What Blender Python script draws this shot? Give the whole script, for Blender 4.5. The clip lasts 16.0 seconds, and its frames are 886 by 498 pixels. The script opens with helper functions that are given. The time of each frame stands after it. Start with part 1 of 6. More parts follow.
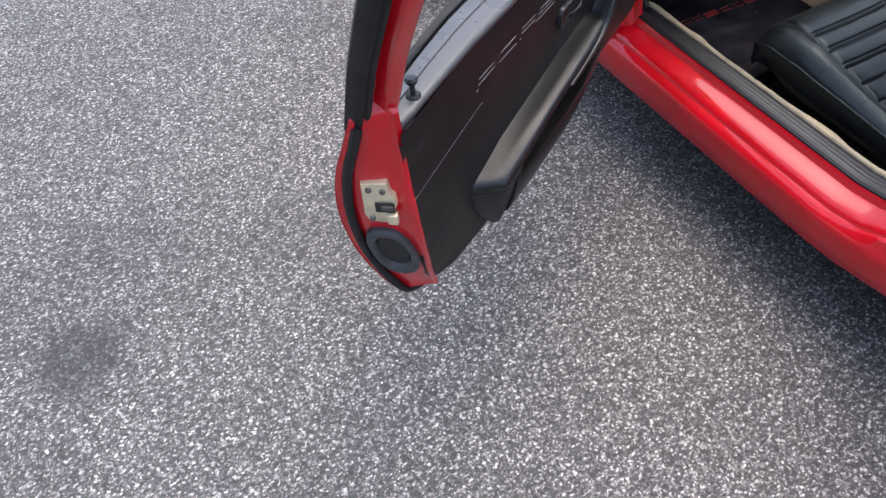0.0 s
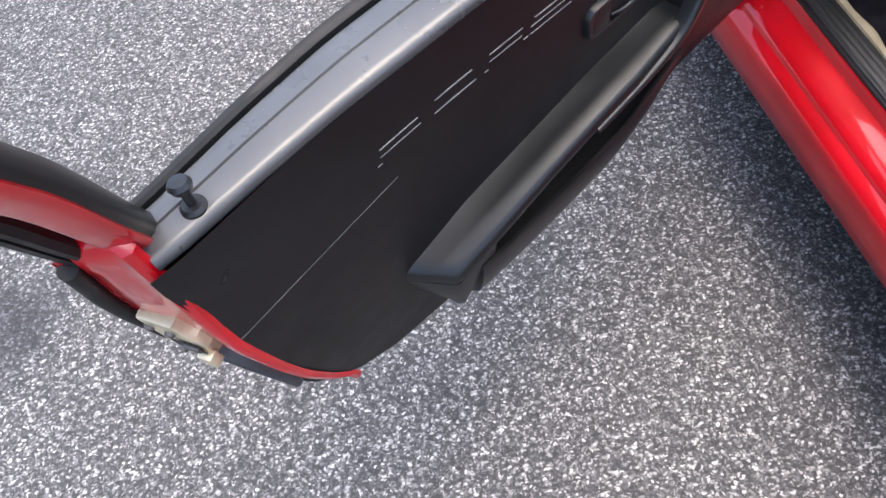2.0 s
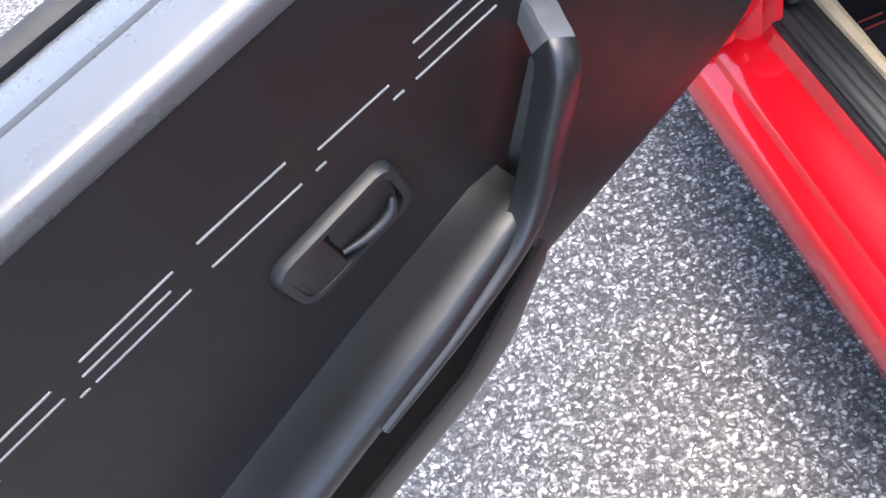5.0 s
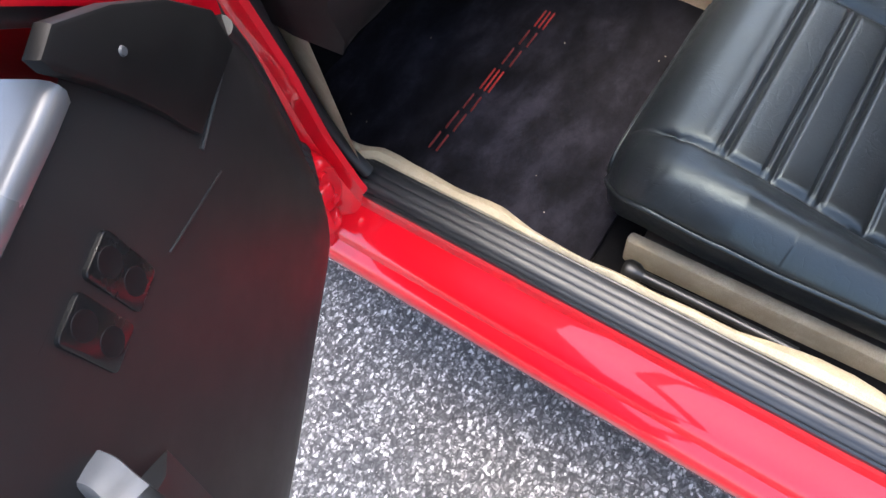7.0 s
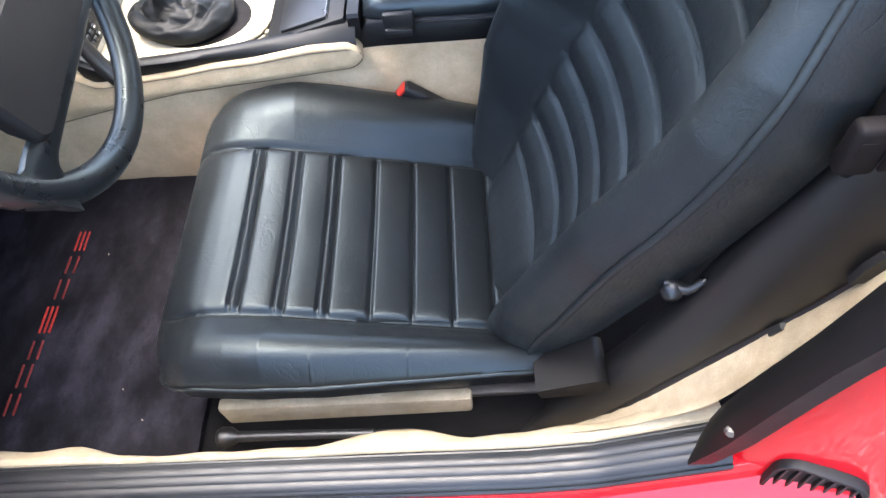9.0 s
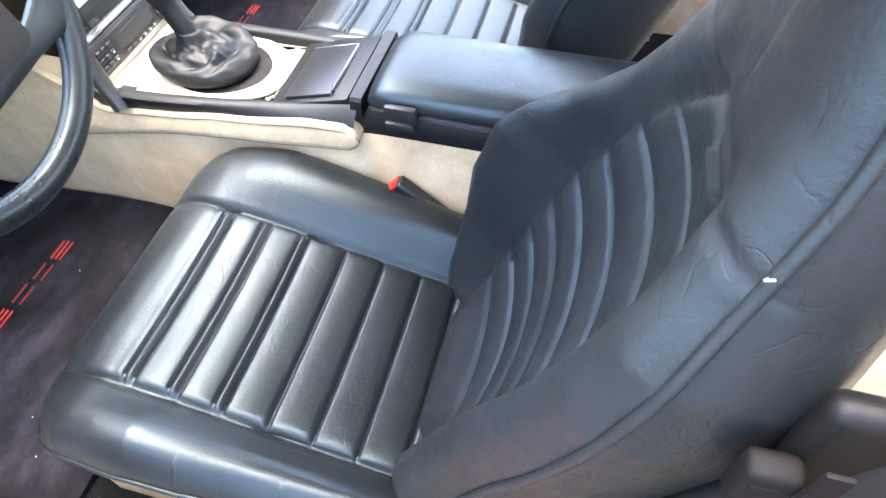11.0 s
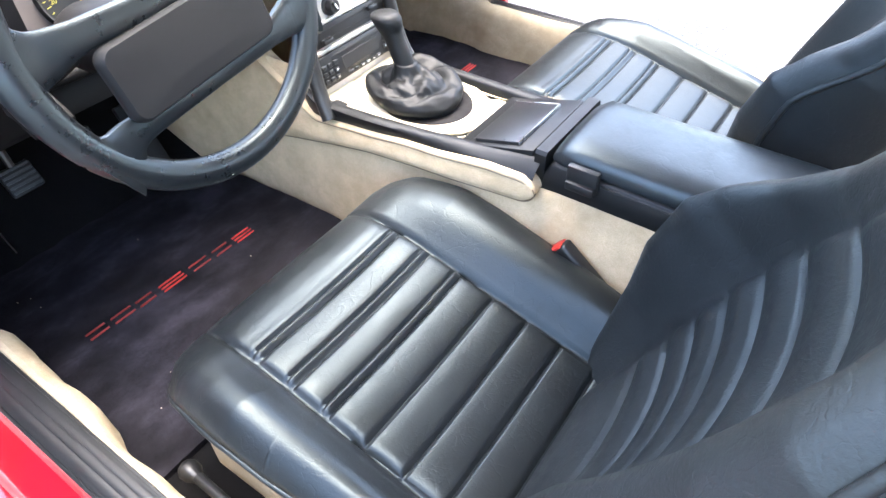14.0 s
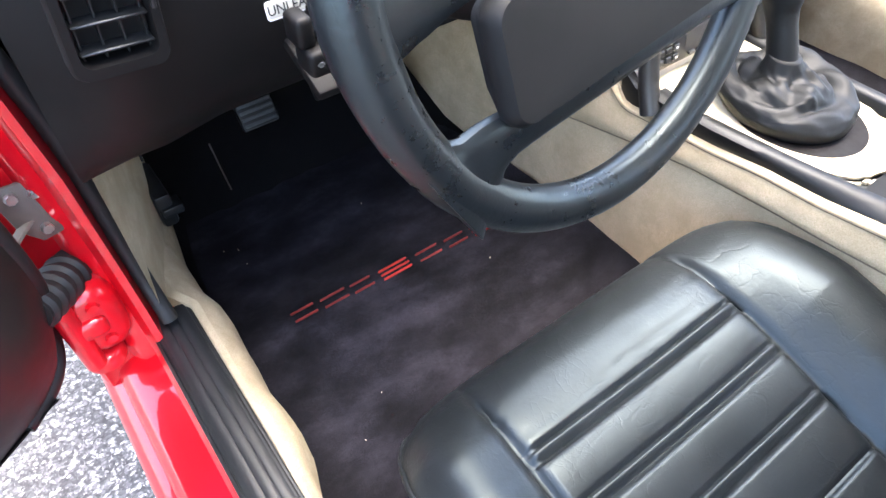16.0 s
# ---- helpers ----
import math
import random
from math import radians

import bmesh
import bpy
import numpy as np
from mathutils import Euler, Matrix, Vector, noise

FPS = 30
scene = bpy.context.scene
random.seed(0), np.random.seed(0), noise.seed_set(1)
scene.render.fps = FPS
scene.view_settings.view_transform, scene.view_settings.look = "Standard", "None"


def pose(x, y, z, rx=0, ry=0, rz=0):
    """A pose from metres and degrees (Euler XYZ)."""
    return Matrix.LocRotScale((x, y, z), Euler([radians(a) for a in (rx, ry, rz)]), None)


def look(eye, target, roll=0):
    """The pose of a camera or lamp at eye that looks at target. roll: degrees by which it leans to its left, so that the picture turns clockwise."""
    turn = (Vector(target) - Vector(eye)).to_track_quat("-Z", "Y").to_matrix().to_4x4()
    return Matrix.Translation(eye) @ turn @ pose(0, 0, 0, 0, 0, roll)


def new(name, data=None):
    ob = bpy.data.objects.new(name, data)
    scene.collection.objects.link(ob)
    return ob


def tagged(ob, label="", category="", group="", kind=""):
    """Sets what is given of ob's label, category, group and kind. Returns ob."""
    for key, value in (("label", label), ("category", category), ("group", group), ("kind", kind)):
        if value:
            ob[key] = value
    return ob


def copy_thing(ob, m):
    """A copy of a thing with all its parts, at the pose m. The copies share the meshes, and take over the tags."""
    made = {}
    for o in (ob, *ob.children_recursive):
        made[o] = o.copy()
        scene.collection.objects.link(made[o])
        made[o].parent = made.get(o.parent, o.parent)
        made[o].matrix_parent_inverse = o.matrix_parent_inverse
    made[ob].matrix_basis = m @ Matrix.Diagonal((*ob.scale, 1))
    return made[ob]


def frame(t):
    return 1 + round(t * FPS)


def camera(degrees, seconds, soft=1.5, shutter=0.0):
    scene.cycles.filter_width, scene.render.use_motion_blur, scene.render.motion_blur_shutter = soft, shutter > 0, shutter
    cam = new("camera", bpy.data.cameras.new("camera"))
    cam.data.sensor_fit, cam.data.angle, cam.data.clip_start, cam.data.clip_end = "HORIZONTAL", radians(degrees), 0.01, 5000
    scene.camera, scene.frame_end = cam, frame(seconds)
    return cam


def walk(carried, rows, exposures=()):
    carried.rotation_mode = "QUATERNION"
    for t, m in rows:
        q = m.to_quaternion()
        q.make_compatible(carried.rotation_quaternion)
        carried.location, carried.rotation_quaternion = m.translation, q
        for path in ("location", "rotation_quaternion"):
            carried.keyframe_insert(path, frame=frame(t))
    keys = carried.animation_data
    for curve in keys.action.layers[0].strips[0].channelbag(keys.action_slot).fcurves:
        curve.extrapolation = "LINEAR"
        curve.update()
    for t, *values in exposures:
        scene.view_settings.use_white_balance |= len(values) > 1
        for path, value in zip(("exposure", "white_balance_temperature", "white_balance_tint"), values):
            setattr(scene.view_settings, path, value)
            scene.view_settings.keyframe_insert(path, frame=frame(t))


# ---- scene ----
cam = camera(68.5, 16.0)
PATH = [
    (0, (1.039, -1.298, 1.513), (-0.011, -0.72, -0.088), -1.5),
    (0.5, (0.954, -1.151, 1.491), (-0.055, -0.615, -0.151), -1.7),
    (1, (0.889, -1.0, 1.464), (-0.129, -0.614, -0.214), -2.5),
    (1.5, (0.815, -0.895, 1.386), (-0.149, -0.679, -0.353), -4.2),
    (2, (0.687, -0.813, 1.312), (-0.244, -0.705, -0.454), -10.8),
    (2.5, (0.574, -0.733, 1.284), (-0.285, -0.646, -0.52), -13.8),
    (3, (0.497, -0.677, 1.262), (-0.321, -0.577, -0.56), -16.5),
    (3.2, (0.474, -0.657, 1.235), (-0.359, -0.522, -0.578), -14.8),
    (5.3, (0.321, -0.405, 1.058), (-0.641, -0.494, -0.693), -26.6),
    (5.5, (0.297, -0.392, 1.055), (-0.647, -0.442, -0.708), -26.0),
    (6, (0.249, -0.346, 1.069), (-0.669, -0.179, -0.7), -21.1),
    (6.5, (0.253, -0.307, 1.093), (-0.58, 0.051, -0.69), -20.9),
    (7, (0.3, -0.251, 1.134), (-0.407, 0.376, -0.629), -16.5),
    (7.5, (0.359, -0.209, 1.165), (-0.187, 0.594, -0.584), -15.3),
    (8, (0.426, -0.191, 1.188), (0.063, 0.744, -0.542), -13.2),
    (8.5, (0.491, -0.183, 1.205), (0.315, 0.881, -0.48), -8.3),
    (9, (0.566, -0.163, 1.21), (0.481, 0.953, -0.447), -6.6),
    (11.5, (0.746, 0.015, 1.19), (0.242, 1.21, -0.332), -0.2),
    (12, (0.765, 0.0, 1.188), (0.056, 1.195, -0.251), -0.1),
    (12.5, (0.775, -0.015, 1.195), (-0.037, 1.208, -0.163), 0.0),
    (13, (0.774, -0.017, 1.187), (-0.059, 1.189, -0.174), -0.7),
    (13.5, (0.763, -0.013, 1.173), (-0.099, 1.173, -0.187), -0.9),
    (14, (0.736, -0.011, 1.141), (-0.111, 1.154, -0.247), -1.1),
    (14.5, (0.666, -0.014, 1.108), (-0.209, 1.07, -0.327), 0.0),
    (15, (0.569, -0.006, 1.077), (-0.423, 0.976, -0.355), -0.6),
    (15.5, (0.47, 0.016, 1.04), (-0.555, 0.897, -0.435), -1.4),
    (16, (0.397, 0.046, 1.027), (-0.67, 0.84, -0.467), -0.2),
]
walk(cam, [(t, look(eye, target, roll)) for t, eye, target, roll in PATH],
     exposures=[(0.0, 1.62), (1.5, 1.82), (3.2, 2.25), (5.3, 3.05), (7.5, 2.98), (9.2, 3.6), (11.3, 4.3), (13.0, 4.05), (14.5, 4.1), (16.0, 3.85)])

# ---- light ----
SUN_EL, SUN_AZ = radians(79), radians(110)         # a pale, high sun behind thin cloud
world = bpy.data.worlds.new("sky")
scene.world = world
world.use_nodes = True
wn = world.node_tree.nodes
sky = wn.new("ShaderNodeTexSky")
sky.sky_type = "NISHITA"
sky.sun_disc = False
sky.sun_elevation, sky.sun_rotation = SUN_EL, radians(90) - SUN_AZ
sky.air_density, sky.dust_density = 1.0, 3.7
world.node_tree.links.new(sky.outputs[0], wn["Background"].inputs[0])
wn["Background"].inputs[1].default_value = 0.15
sun = new("sun", bpy.data.lights.new("sun", "SUN"))
sun.data.energy, sun.data.angle, sun.data.color = 0.6, radians(60), (1.0, 0.96, 0.9)
sun_dir = Vector((math.cos(SUN_EL) * math.cos(SUN_AZ), math.cos(SUN_EL) * math.sin(SUN_AZ), math.sin(SUN_EL)))
sun.matrix_basis = look(sun_dir * 30, (0, 0, 0))


# ---- materials ----
class Mat:
    """A node material with a few shorthands."""

    def __init__(self, name, color, rough=0.5, metal=0.0, coat=0.0, spec=0.5, sheen=0.0):
        self.m = bpy.data.materials.new(name)
        self.m.use_nodes = True
        self.t = self.m.node_tree
        self.b = self.t.nodes["Principled BSDF"]
        i = self.b.inputs
        i["Base Color"].default_value = (*color, 1)
        i["Roughness"].default_value, i["Metallic"].default_value = rough, metal
        i["Coat Weight"].default_value, i["Specular IOR Level"].default_value = coat, spec
        i["Coat Roughness"].default_value = 0.06
        i["Sheen Weight"].default_value = sheen
        self.co = self.t.nodes.new("ShaderNodeTexCoord").outputs["Object"]
        self.last = None

    def node(self, kind, **inputs):
        n = self.t.nodes.new(kind)
        for k, v in inputs.items():
            s = n.inputs[k.replace("_", " ")]
            if hasattr(v, "is_output"):
                self.t.links.new(v, s)
            else:
                s.default_value = v
        return n

    def noise(self, scale, detail=4.0, rough=0.55, stretch=None):
        n = self.node("ShaderNodeTexNoise", Scale=scale, Detail=detail, Roughness=rough)
        co = self.co
        if stretch:
            mp = self.node("ShaderNodeMapping", Vector=self.co, Scale=stretch)
            co = mp.outputs[0]
        self.t.links.new(co, n.inputs["Vector"])
        return n.outputs["Fac"]

    def voronoi(self, scale, feature="F1", stretch=None, vec=None):
        n = self.t.nodes.new("ShaderNodeTexVoronoi")
        n.feature = feature
        n.inputs["Scale"].default_value = scale
        co = vec or self.co
        if stretch:
            co = self.node("ShaderNodeMapping", Vector=co, Scale=stretch).outputs[0]
        self.t.links.new(co, n.inputs["Vector"])
        return n

    def ramp(self, fac, *stops):
        r = self.t.nodes.new("ShaderNodeValToRGB")
        e = r.color_ramp.elements
        while len(e) < len(stops):
            e.new(0.5)
        for el, (p, c) in zip(e, stops):
            el.position = p
            el.color = (*c, 1) if not isinstance(c, (int, float)) else (c, c, c, 1)
        self.t.links.new(fac, r.inputs[0])
        return r.outputs[0]

    def mix(self, fac, a, b, mode="MIX"):
        n = self.t.nodes.new("ShaderNodeMix")
        n.data_type, n.blend_type = "RGBA", mode
        for s, v in ((n.inputs[0], fac), (n.inputs[6], a), (n.inputs[7], b)):
            if hasattr(v, "is_output"):
                self.t.links.new(v, s)
            else:
                s.default_value = v if not isinstance(v, tuple) else (*v, 1)
        return n.outputs[2]

    def color(self, out):
        self.t.links.new(out, self.b.inputs["Base Color"])
        return self

    def rough(self, out):
        self.t.links.new(out, self.b.inputs["Roughness"])
        return self

    def bump(self, height, strength=0.3, distance=0.001):
        n = self.node("ShaderNodeBump", Height=height, Strength=strength, Distance=distance)
        if self.last:
            self.t.links.new(self.last, n.inputs["Normal"])
        self.last = n.outputs[0]
        self.t.links.new(self.last, self.b.inputs["Normal"])
        return self


def mat_asphalt():
    m = Mat("asphalt", (0.1, 0.1, 0.1), 0.8)
    warp = m.node("ShaderNodeTexNoise", Scale=60.0, Detail=1.0)
    m.t.links.new(m.co, warp.inputs["Vector"])
    vec = m.node("ShaderNodeVectorMath", **{})
    vec.operation = "MULTIPLY_ADD"
    m.t.links.new(warp.outputs["Color"], vec.inputs[0])
    vec.inputs[1].default_value = (0.012, 0.012, 0.0)
    m.t.links.new(m.co, vec.inputs[2])
    v1 = m.voronoi(178.0, stretch=(1.0, 0.62, 1), vec=vec.outputs[0])
    v2 = m.voronoi(250.0, stretch=(0.6, 1.0, 1), vec=vec.outputs[0])
    s1 = m.node("ShaderNodeSeparateColor", Color=v1.outputs["Color"]).outputs[0]
    s2 = m.node("ShaderNodeSeparateColor", Color=v2.outputs["Color"]).outputs[1]
    stone = m.ramp(s1, (0.0, (0.026, 0.0255, 0.026)), (0.40, (0.056, 0.055, 0.056)), (0.62, (0.14, 0.138, 0.138)), (0.82, (0.36, 0.355, 0.345)), (1.0, (0.60, 0.59, 0.57)))
    fine = m.ramp(s2, (0.0, (0.03, 0.029, 0.03)), (0.58, (0.08, 0.079, 0.08)), (0.88, (0.29, 0.285, 0.275)), (1.0, (0.55, 0.535, 0.51)))
    pick = m.ramp(m.noise(85.0, 1.0), (0.46, 0.0), (0.54, 1.0))
    col = m.mix(pick, stone, fine)
    edge = m.ramp(v1.outputs["Distance"], (0.42, 1.0), (0.62, 0.3))
    col = m.mix(1.0, col, edge, "MULTIPLY")
    stain = m.ramp(m.noise(1.3, 5.0, 0.6), (0.34, 0.55), (0.5, 1.0))
    col = m.mix(0.6, col, stain, "MULTIPLY")
    patch = m.ramp(m.noise(0.5, 3.0), (0.3, (0.9, 0.9, 0.92)), (0.7, (1.06, 1.04, 1.0)))
    col = m.mix(1.0, col, patch, "MULTIPLY")
    spot = m.t.nodes.new("ShaderNodeVectorMath")      # an old oil stain
    spot.operation = "DISTANCE"
    m.t.links.new(m.co, spot.inputs[0])
    spot.inputs[1].default_value = (-0.13, -1.73, 0.0)
    ragged = m.node("ShaderNodeMath")
    ragged.operation = "MULTIPLY_ADD"
    m.t.links.new(m.noise(7.0, 4.0), ragged.inputs[0])
    ragged.inputs[1].default_value = 0.16
    m.t.links.new(spot.outputs["Value"], ragged.inputs[2])
    col = m.mix(1.0, col, m.ramp(ragged.outputs[0], (0.15, (0.27, 0.28, 0.32)), (0.24, (1.0, 1.0, 1.0))), "MULTIPLY")
    col = m.mix(0.16, col, (0.125, 0.124, 0.125))
    m.color(col)
    m.rough(m.ramp(s1, (0, 0.85), (1, 0.5)))
    m.bump(v1.outputs["Distance"], 0.5, 0.003)
    m.bump(s1, 0.35, 0.003)
    return m.m


def mat_paint():
    m = Mat("red_paint", (0.62, 0.004, 0.012), 0.34, coat=1.0, spec=0.14)
    m.color(m.mix(m.ramp(m.noise(9, 4), (0.35, 0.0), (0.7, 1.0)), (0.55, 0.0035, 0.012), (0.46, 0.0035, 0.009)))
    speck = m.ramp(m.noise(420, 2, 0.8), (0.6, 0.03), (0.8, 0.16))
    m.t.links.new(speck, m.b.inputs["Coat Roughness"])
    m.bump(m.noise(60, 3), 0.03, 0.001)
    return m.m


def mat_leather(name="black_leather", base=0.0085, rough=0.36, wrinkle=0.26, pore=0.26, soft=0.08, spec=0.44):
    """Old black leather: pores, hair-fine creases, softly uneven stuffing and a patchy polish."""
    m = Mat(name, (base, base, base * 1.1), rough, spec=spec)
    m.b.inputs["Specular Tint"].default_value = (0.80, 0.96, 1.0, 1)
    m.color(m.ramp(m.noise(6, 6, 0.7), (0.35, (base * 0.74, base * 0.86, base * 0.95)), (0.7, (base * 1.25, base * 1.42, base * 1.58))))
    polish = m.mix(0.5, m.noise(9, 5, 0.65), m.noise(70, 4, 0.7))
    m.rough(m.ramp(polish, (0.36, rough - 0.08), (0.64, rough + 0.10)))
    m.bump(m.noise(240, 3, 0.6), pore, 0.0007)
    wob = m.node("ShaderNodeTexNoise", Scale=26.0, Detail=4.0, Roughness=0.65)
    m.t.links.new(m.co, wob.inputs["Vector"])
    vec = m.t.nodes.new("ShaderNodeVectorMath")
    vec.operation = "MULTIPLY_ADD"
    m.t.links.new(wob.outputs["Color"], vec.inputs[0])
    vec.inputs[1].default_value = (0.02, 0.02, 0.02)
    m.t.links.new(m.co, vec.inputs[2])
    for scale, stretch, gate, depth in ((34.0, (1.0, 0.45, 0.8), 9.0, 1.0), (55.0, (0.45, 1.0, 0.8), 6.0, 0.8), (95.0, (0.7, 0.9, 0.6), 13.0, 0.5)):
        mp = m.node("ShaderNodeMapping", Vector=vec.outputs[0], Scale=stretch)
        n = m.node("ShaderNodeTexNoise", Vector=mp.outputs[0], Scale=scale, Detail=1.5, Roughness=0.5)
        line = m.ramp(n.outputs["Fac"], (0.478, 1.0), (0.5, 0.0), (0.522, 1.0))
        m.bump(m.mix(m.ramp(m.noise(gate, 4, 0.6), (0.44, 0.0), (0.58, 1.0)), (1, 1, 1), line), wrinkle * depth, 0.0006)
    m.bump(m.noise(16, 2, 0.45), soft, 0.006)
    return m.m


def mat_vinyl(name, base, rough, tint=(1, 1, 1), spec=0.5):
    m = Mat(name, tuple(base * c for c in tint), rough, spec=spec)
    m.color(m.mix(m.ramp(m.noise(5, 5, 0.6), (0.35, 0.0), (0.7, 1.0)), tuple(base * 0.85 * c for c in tint), tuple(base * 1.3 * c for c in tint)))
    m.rough(m.ramp(m.noise(11, 5, 0.65), (0.3, rough - 0.05), (0.75, rough + 0.1)))
    m.bump(m.voronoi(700.0, "DISTANCE_TO_EDGE").outputs["Distance"], 0.12, 0.0005)
    return m.m


def mat_carpet(name, dark, light, stain=0.0, patchy=0.0):
    m = Mat(name, light, 0.95, spec=0.15)
    c = m.mix(m.ramp(m.noise(900, 2, 0.7), (0.35, 0.0), (0.65, 1.0)), dark, light)
    c = m.mix(m.ramp(m.noise(18, 6, 0.7), (0.38, 0.55), (0.62, 0.0)), c, tuple(v * 0.78 for v in dark))
    if patchy:
        soft = m.ramp(m.noise(11, 5, 0.6, stretch=(1.5, 0.8, 1)), (0.38, 0.30), (0.52, 0.85), (0.66, 1.9))
        c = m.mix(patchy, c, soft, "MULTIPLY")
    if stain:
        c = m.mix(m.ramp(m.noise(3.2, 6, 0.65), (0.5, 0.0), (0.68, stain)), c, tuple(v * w for v, w in zip(dark, (0.6, 0.52, 0.42))))
    m.color(c)
    m.bump(m.noise(1100, 2, 0.8), 0.6, 0.0015)
    m.bump(m.noise(30, 4), 0.35, 0.006)
    return m.m


def mat_plain(name, color, rough=0.5, metal=0.0, grain=0.0, **kw):
    m = Mat(name, color, rough, metal, **kw)
    m.color(m.mix(m.ramp(m.noise(24, 5, 0.65), (0.35, 0.0), (0.7, 1.0)), tuple(v * 0.82 for v in color), tuple(min(1, v * 1.15) for v in color)))
    m.rough(m.ramp(m.noise(40, 4, 0.65), (0.3, max(0.02, rough - 0.06)), (0.75, min(1, rough + 0.1))))
    if grain:
        m.bump(m.noise(600, 2), grain, 0.0006)
    return m.m


ASPHALT, PAINT = mat_asphalt(), mat_paint()
LEATHER = mat_leather()
BACKLEATHER = mat_leather("dull_leather", 0.011, 0.46, 0.42, 0.62, 0.16, 0.40)
VINYL = mat_vinyl("black_vinyl", 0.009, 0.4, (1.05, 1.0, 1.0))
PANEL = mat_vinyl("door_panel_vinyl", 0.0065, 0.48, (1.15, 1.0, 0.98), 0.38)
PLASTIC = mat_vinyl("black_plastic", 0.010, 0.38)
DASH = mat_vinyl("dash_vinyl", 0.0042, 0.5, (1.08, 1.0, 0.98), 0.18)
HORN = mat_vinyl("horn_pad_vinyl", 0.008, 0.58, (0.96, 1.0, 1.03), 0.2)
TRAY = mat_vinyl("tray_plastic", 0.0065, 0.42, (0.94, 1.0, 1.06), 0.34)
ARMREST = mat_vinyl("armrest_vinyl", 0.007, 0.36, (0.92, 1.0, 1.08), 0.50)
SATIN = mat_vinyl("satin_black_plastic", 0.012, 0.3, (0.95, 1.0, 1.06))
# base colour raised to grey to carry the door cap's sheen
SHEENTOP = mat_vinyl("door_cap_sheen", 0.075, 0.27, (1.0, 1.0, 1.0), 0.7)
RUBBER = mat_plain("black_rubber", (0.0095, 0.0095, 0.010), 0.55, spec=0.35, grain=0.1)
CARPET = mat_carpet("beige_carpet", (0.38, 0.31, 0.20), (0.58, 0.49, 0.35), 0.55)
SUEDE = mat_carpet("beige_suede", (0.55, 0.41, 0.245), (0.76, 0.60, 0.40), 0.5)
PADSEAM = mat_plain("soiled_seam", (0.20, 0.14, 0.085), 0.8)
BLACKMAT = mat_carpet("black_mat_pile", (0.0075, 0.0069, 0.0094), (0.021, 0.0195, 0.026), patchy=0.9)
TREAD = mat_plain("tread_rubber", (0.0085, 0.0095, 0.011), 0.40, spec=0.5, grain=0.03)

WHEEL = mat_leather("wheel_leather", 0.0075, 0.32, 0.12, 0.22, 0.03, 0.52)
LIDLEATHER = mat_leather("lid_leather", 0.014, 0.36, 0.16, 0.22, 0.05, 0.66)
GROMMET = mat_plain("grommet_rubber", (0.045, 0.047, 0.05), 0.5, grain=0.1)
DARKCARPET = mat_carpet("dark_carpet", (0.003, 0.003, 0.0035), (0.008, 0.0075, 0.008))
THREAD = mat_plain("red_thread", (0.40, 0.022, 0.016), 0.8, grain=0.4)
WORNTHREAD = mat_plain("worn_red_thread", (0.17, 0.014, 0.012), 0.85, grain=0.4)
SILVERLINE = mat_plain("silver_line", (0.22, 0.216, 0.21), 0.5)
ZINC = mat_plain("yellow_zinc", (0.72, 0.62, 0.42), 0.4, 0.55)
DULLLINE = mat_plain("scuffed_line", (0.10, 0.097, 0.094), 0.5)
STEEL = mat_plain("steel", (0.5, 0.5, 0.5), 0.3, 1.0)
DULLSTEEL = mat_plain("dull_steel", (0.16, 0.145, 0.13), 0.55, 0.8)
STITCH = mat_plain("grey_thread", (0.16, 0.16, 0.16), 0.8)
HEADLINER = mat_carpet("beige_headliner", (0.56, 0.50, 0.40), (0.72, 0.66, 0.55))
BOOT = mat_vinyl("boot_leather", 0.005, 0.5, (0.9, 1, 1.06), 0.26)
CREAM = mat_plain("cream_panel", (0.54, 0.465, 0.32), 0.55)
# lighter grey that carries the sky's reflection on the satin grip end
GRIPSHEEN = mat_plain("grip_sky_sheen", (0.09, 0.093, 0.097), 0.34)
SILVERPANEL = mat_plain("silver_panel", (0.46, 0.44, 0.395), 0.4, 0.2)
BROWN = mat_vinyl("brown_binnacle", 0.06, 0.5, (1.15, 1.0, 0.92))
WHITE = mat_plain("white_print", (0.75, 0.75, 0.73), 0.5)
FADED = mat_plain("faded_print", (0.10, 0.10, 0.095), 0.5)
YELLOW = mat_plain("yellow_print", (0.42, 0.36, 0.06), 0.5)
DISH = mat_plain("matt_dish_black", (0.004, 0.0028, 0.003), 0.7, spec=0.2)
GLOSSBLACK = mat_plain("gloss_black_plastic", (0.006, 0.0058, 0.006), 0.24, spec=0.35)
DIALBLACK = mat_plain("dial_black", (0.01, 0.01, 0.01), 0.5)
BUCKLERED = mat_plain("red_button", (0.5, 0.03, 0.02), 0.4)
GLASSM = Mat("glass", (1, 1, 1), 0.02)
GLASSM.b.inputs["Transmission Weight"].default_value = 1.0
GLASSM.b.inputs["IOR"].default_value = 1.05
GLASS = GLASSM.m


# ---- mesh helpers ----
def thing(name, m=None, label="", category="", group="", kind=""):
    ob = new(name)
    if m is not None:
        ob.matrix_basis = m
    return tagged(ob, label, category, group, kind)


def part(name, bm, material, parent=None, label="", sharp=38):
    me = bpy.data.meshes.new(name)
    bmesh.ops.recalc_face_normals(bm, faces=bm.faces)
    bm.to_mesh(me)
    bm.free()
    for p in me.polygons:
        p.use_smooth = True
    me.set_sharp_from_angle(angle=radians(sharp))
    me.materials.append(material)
    ob = new(name, me)
    if parent:
        ob.parent = parent
    return tagged(ob, label)


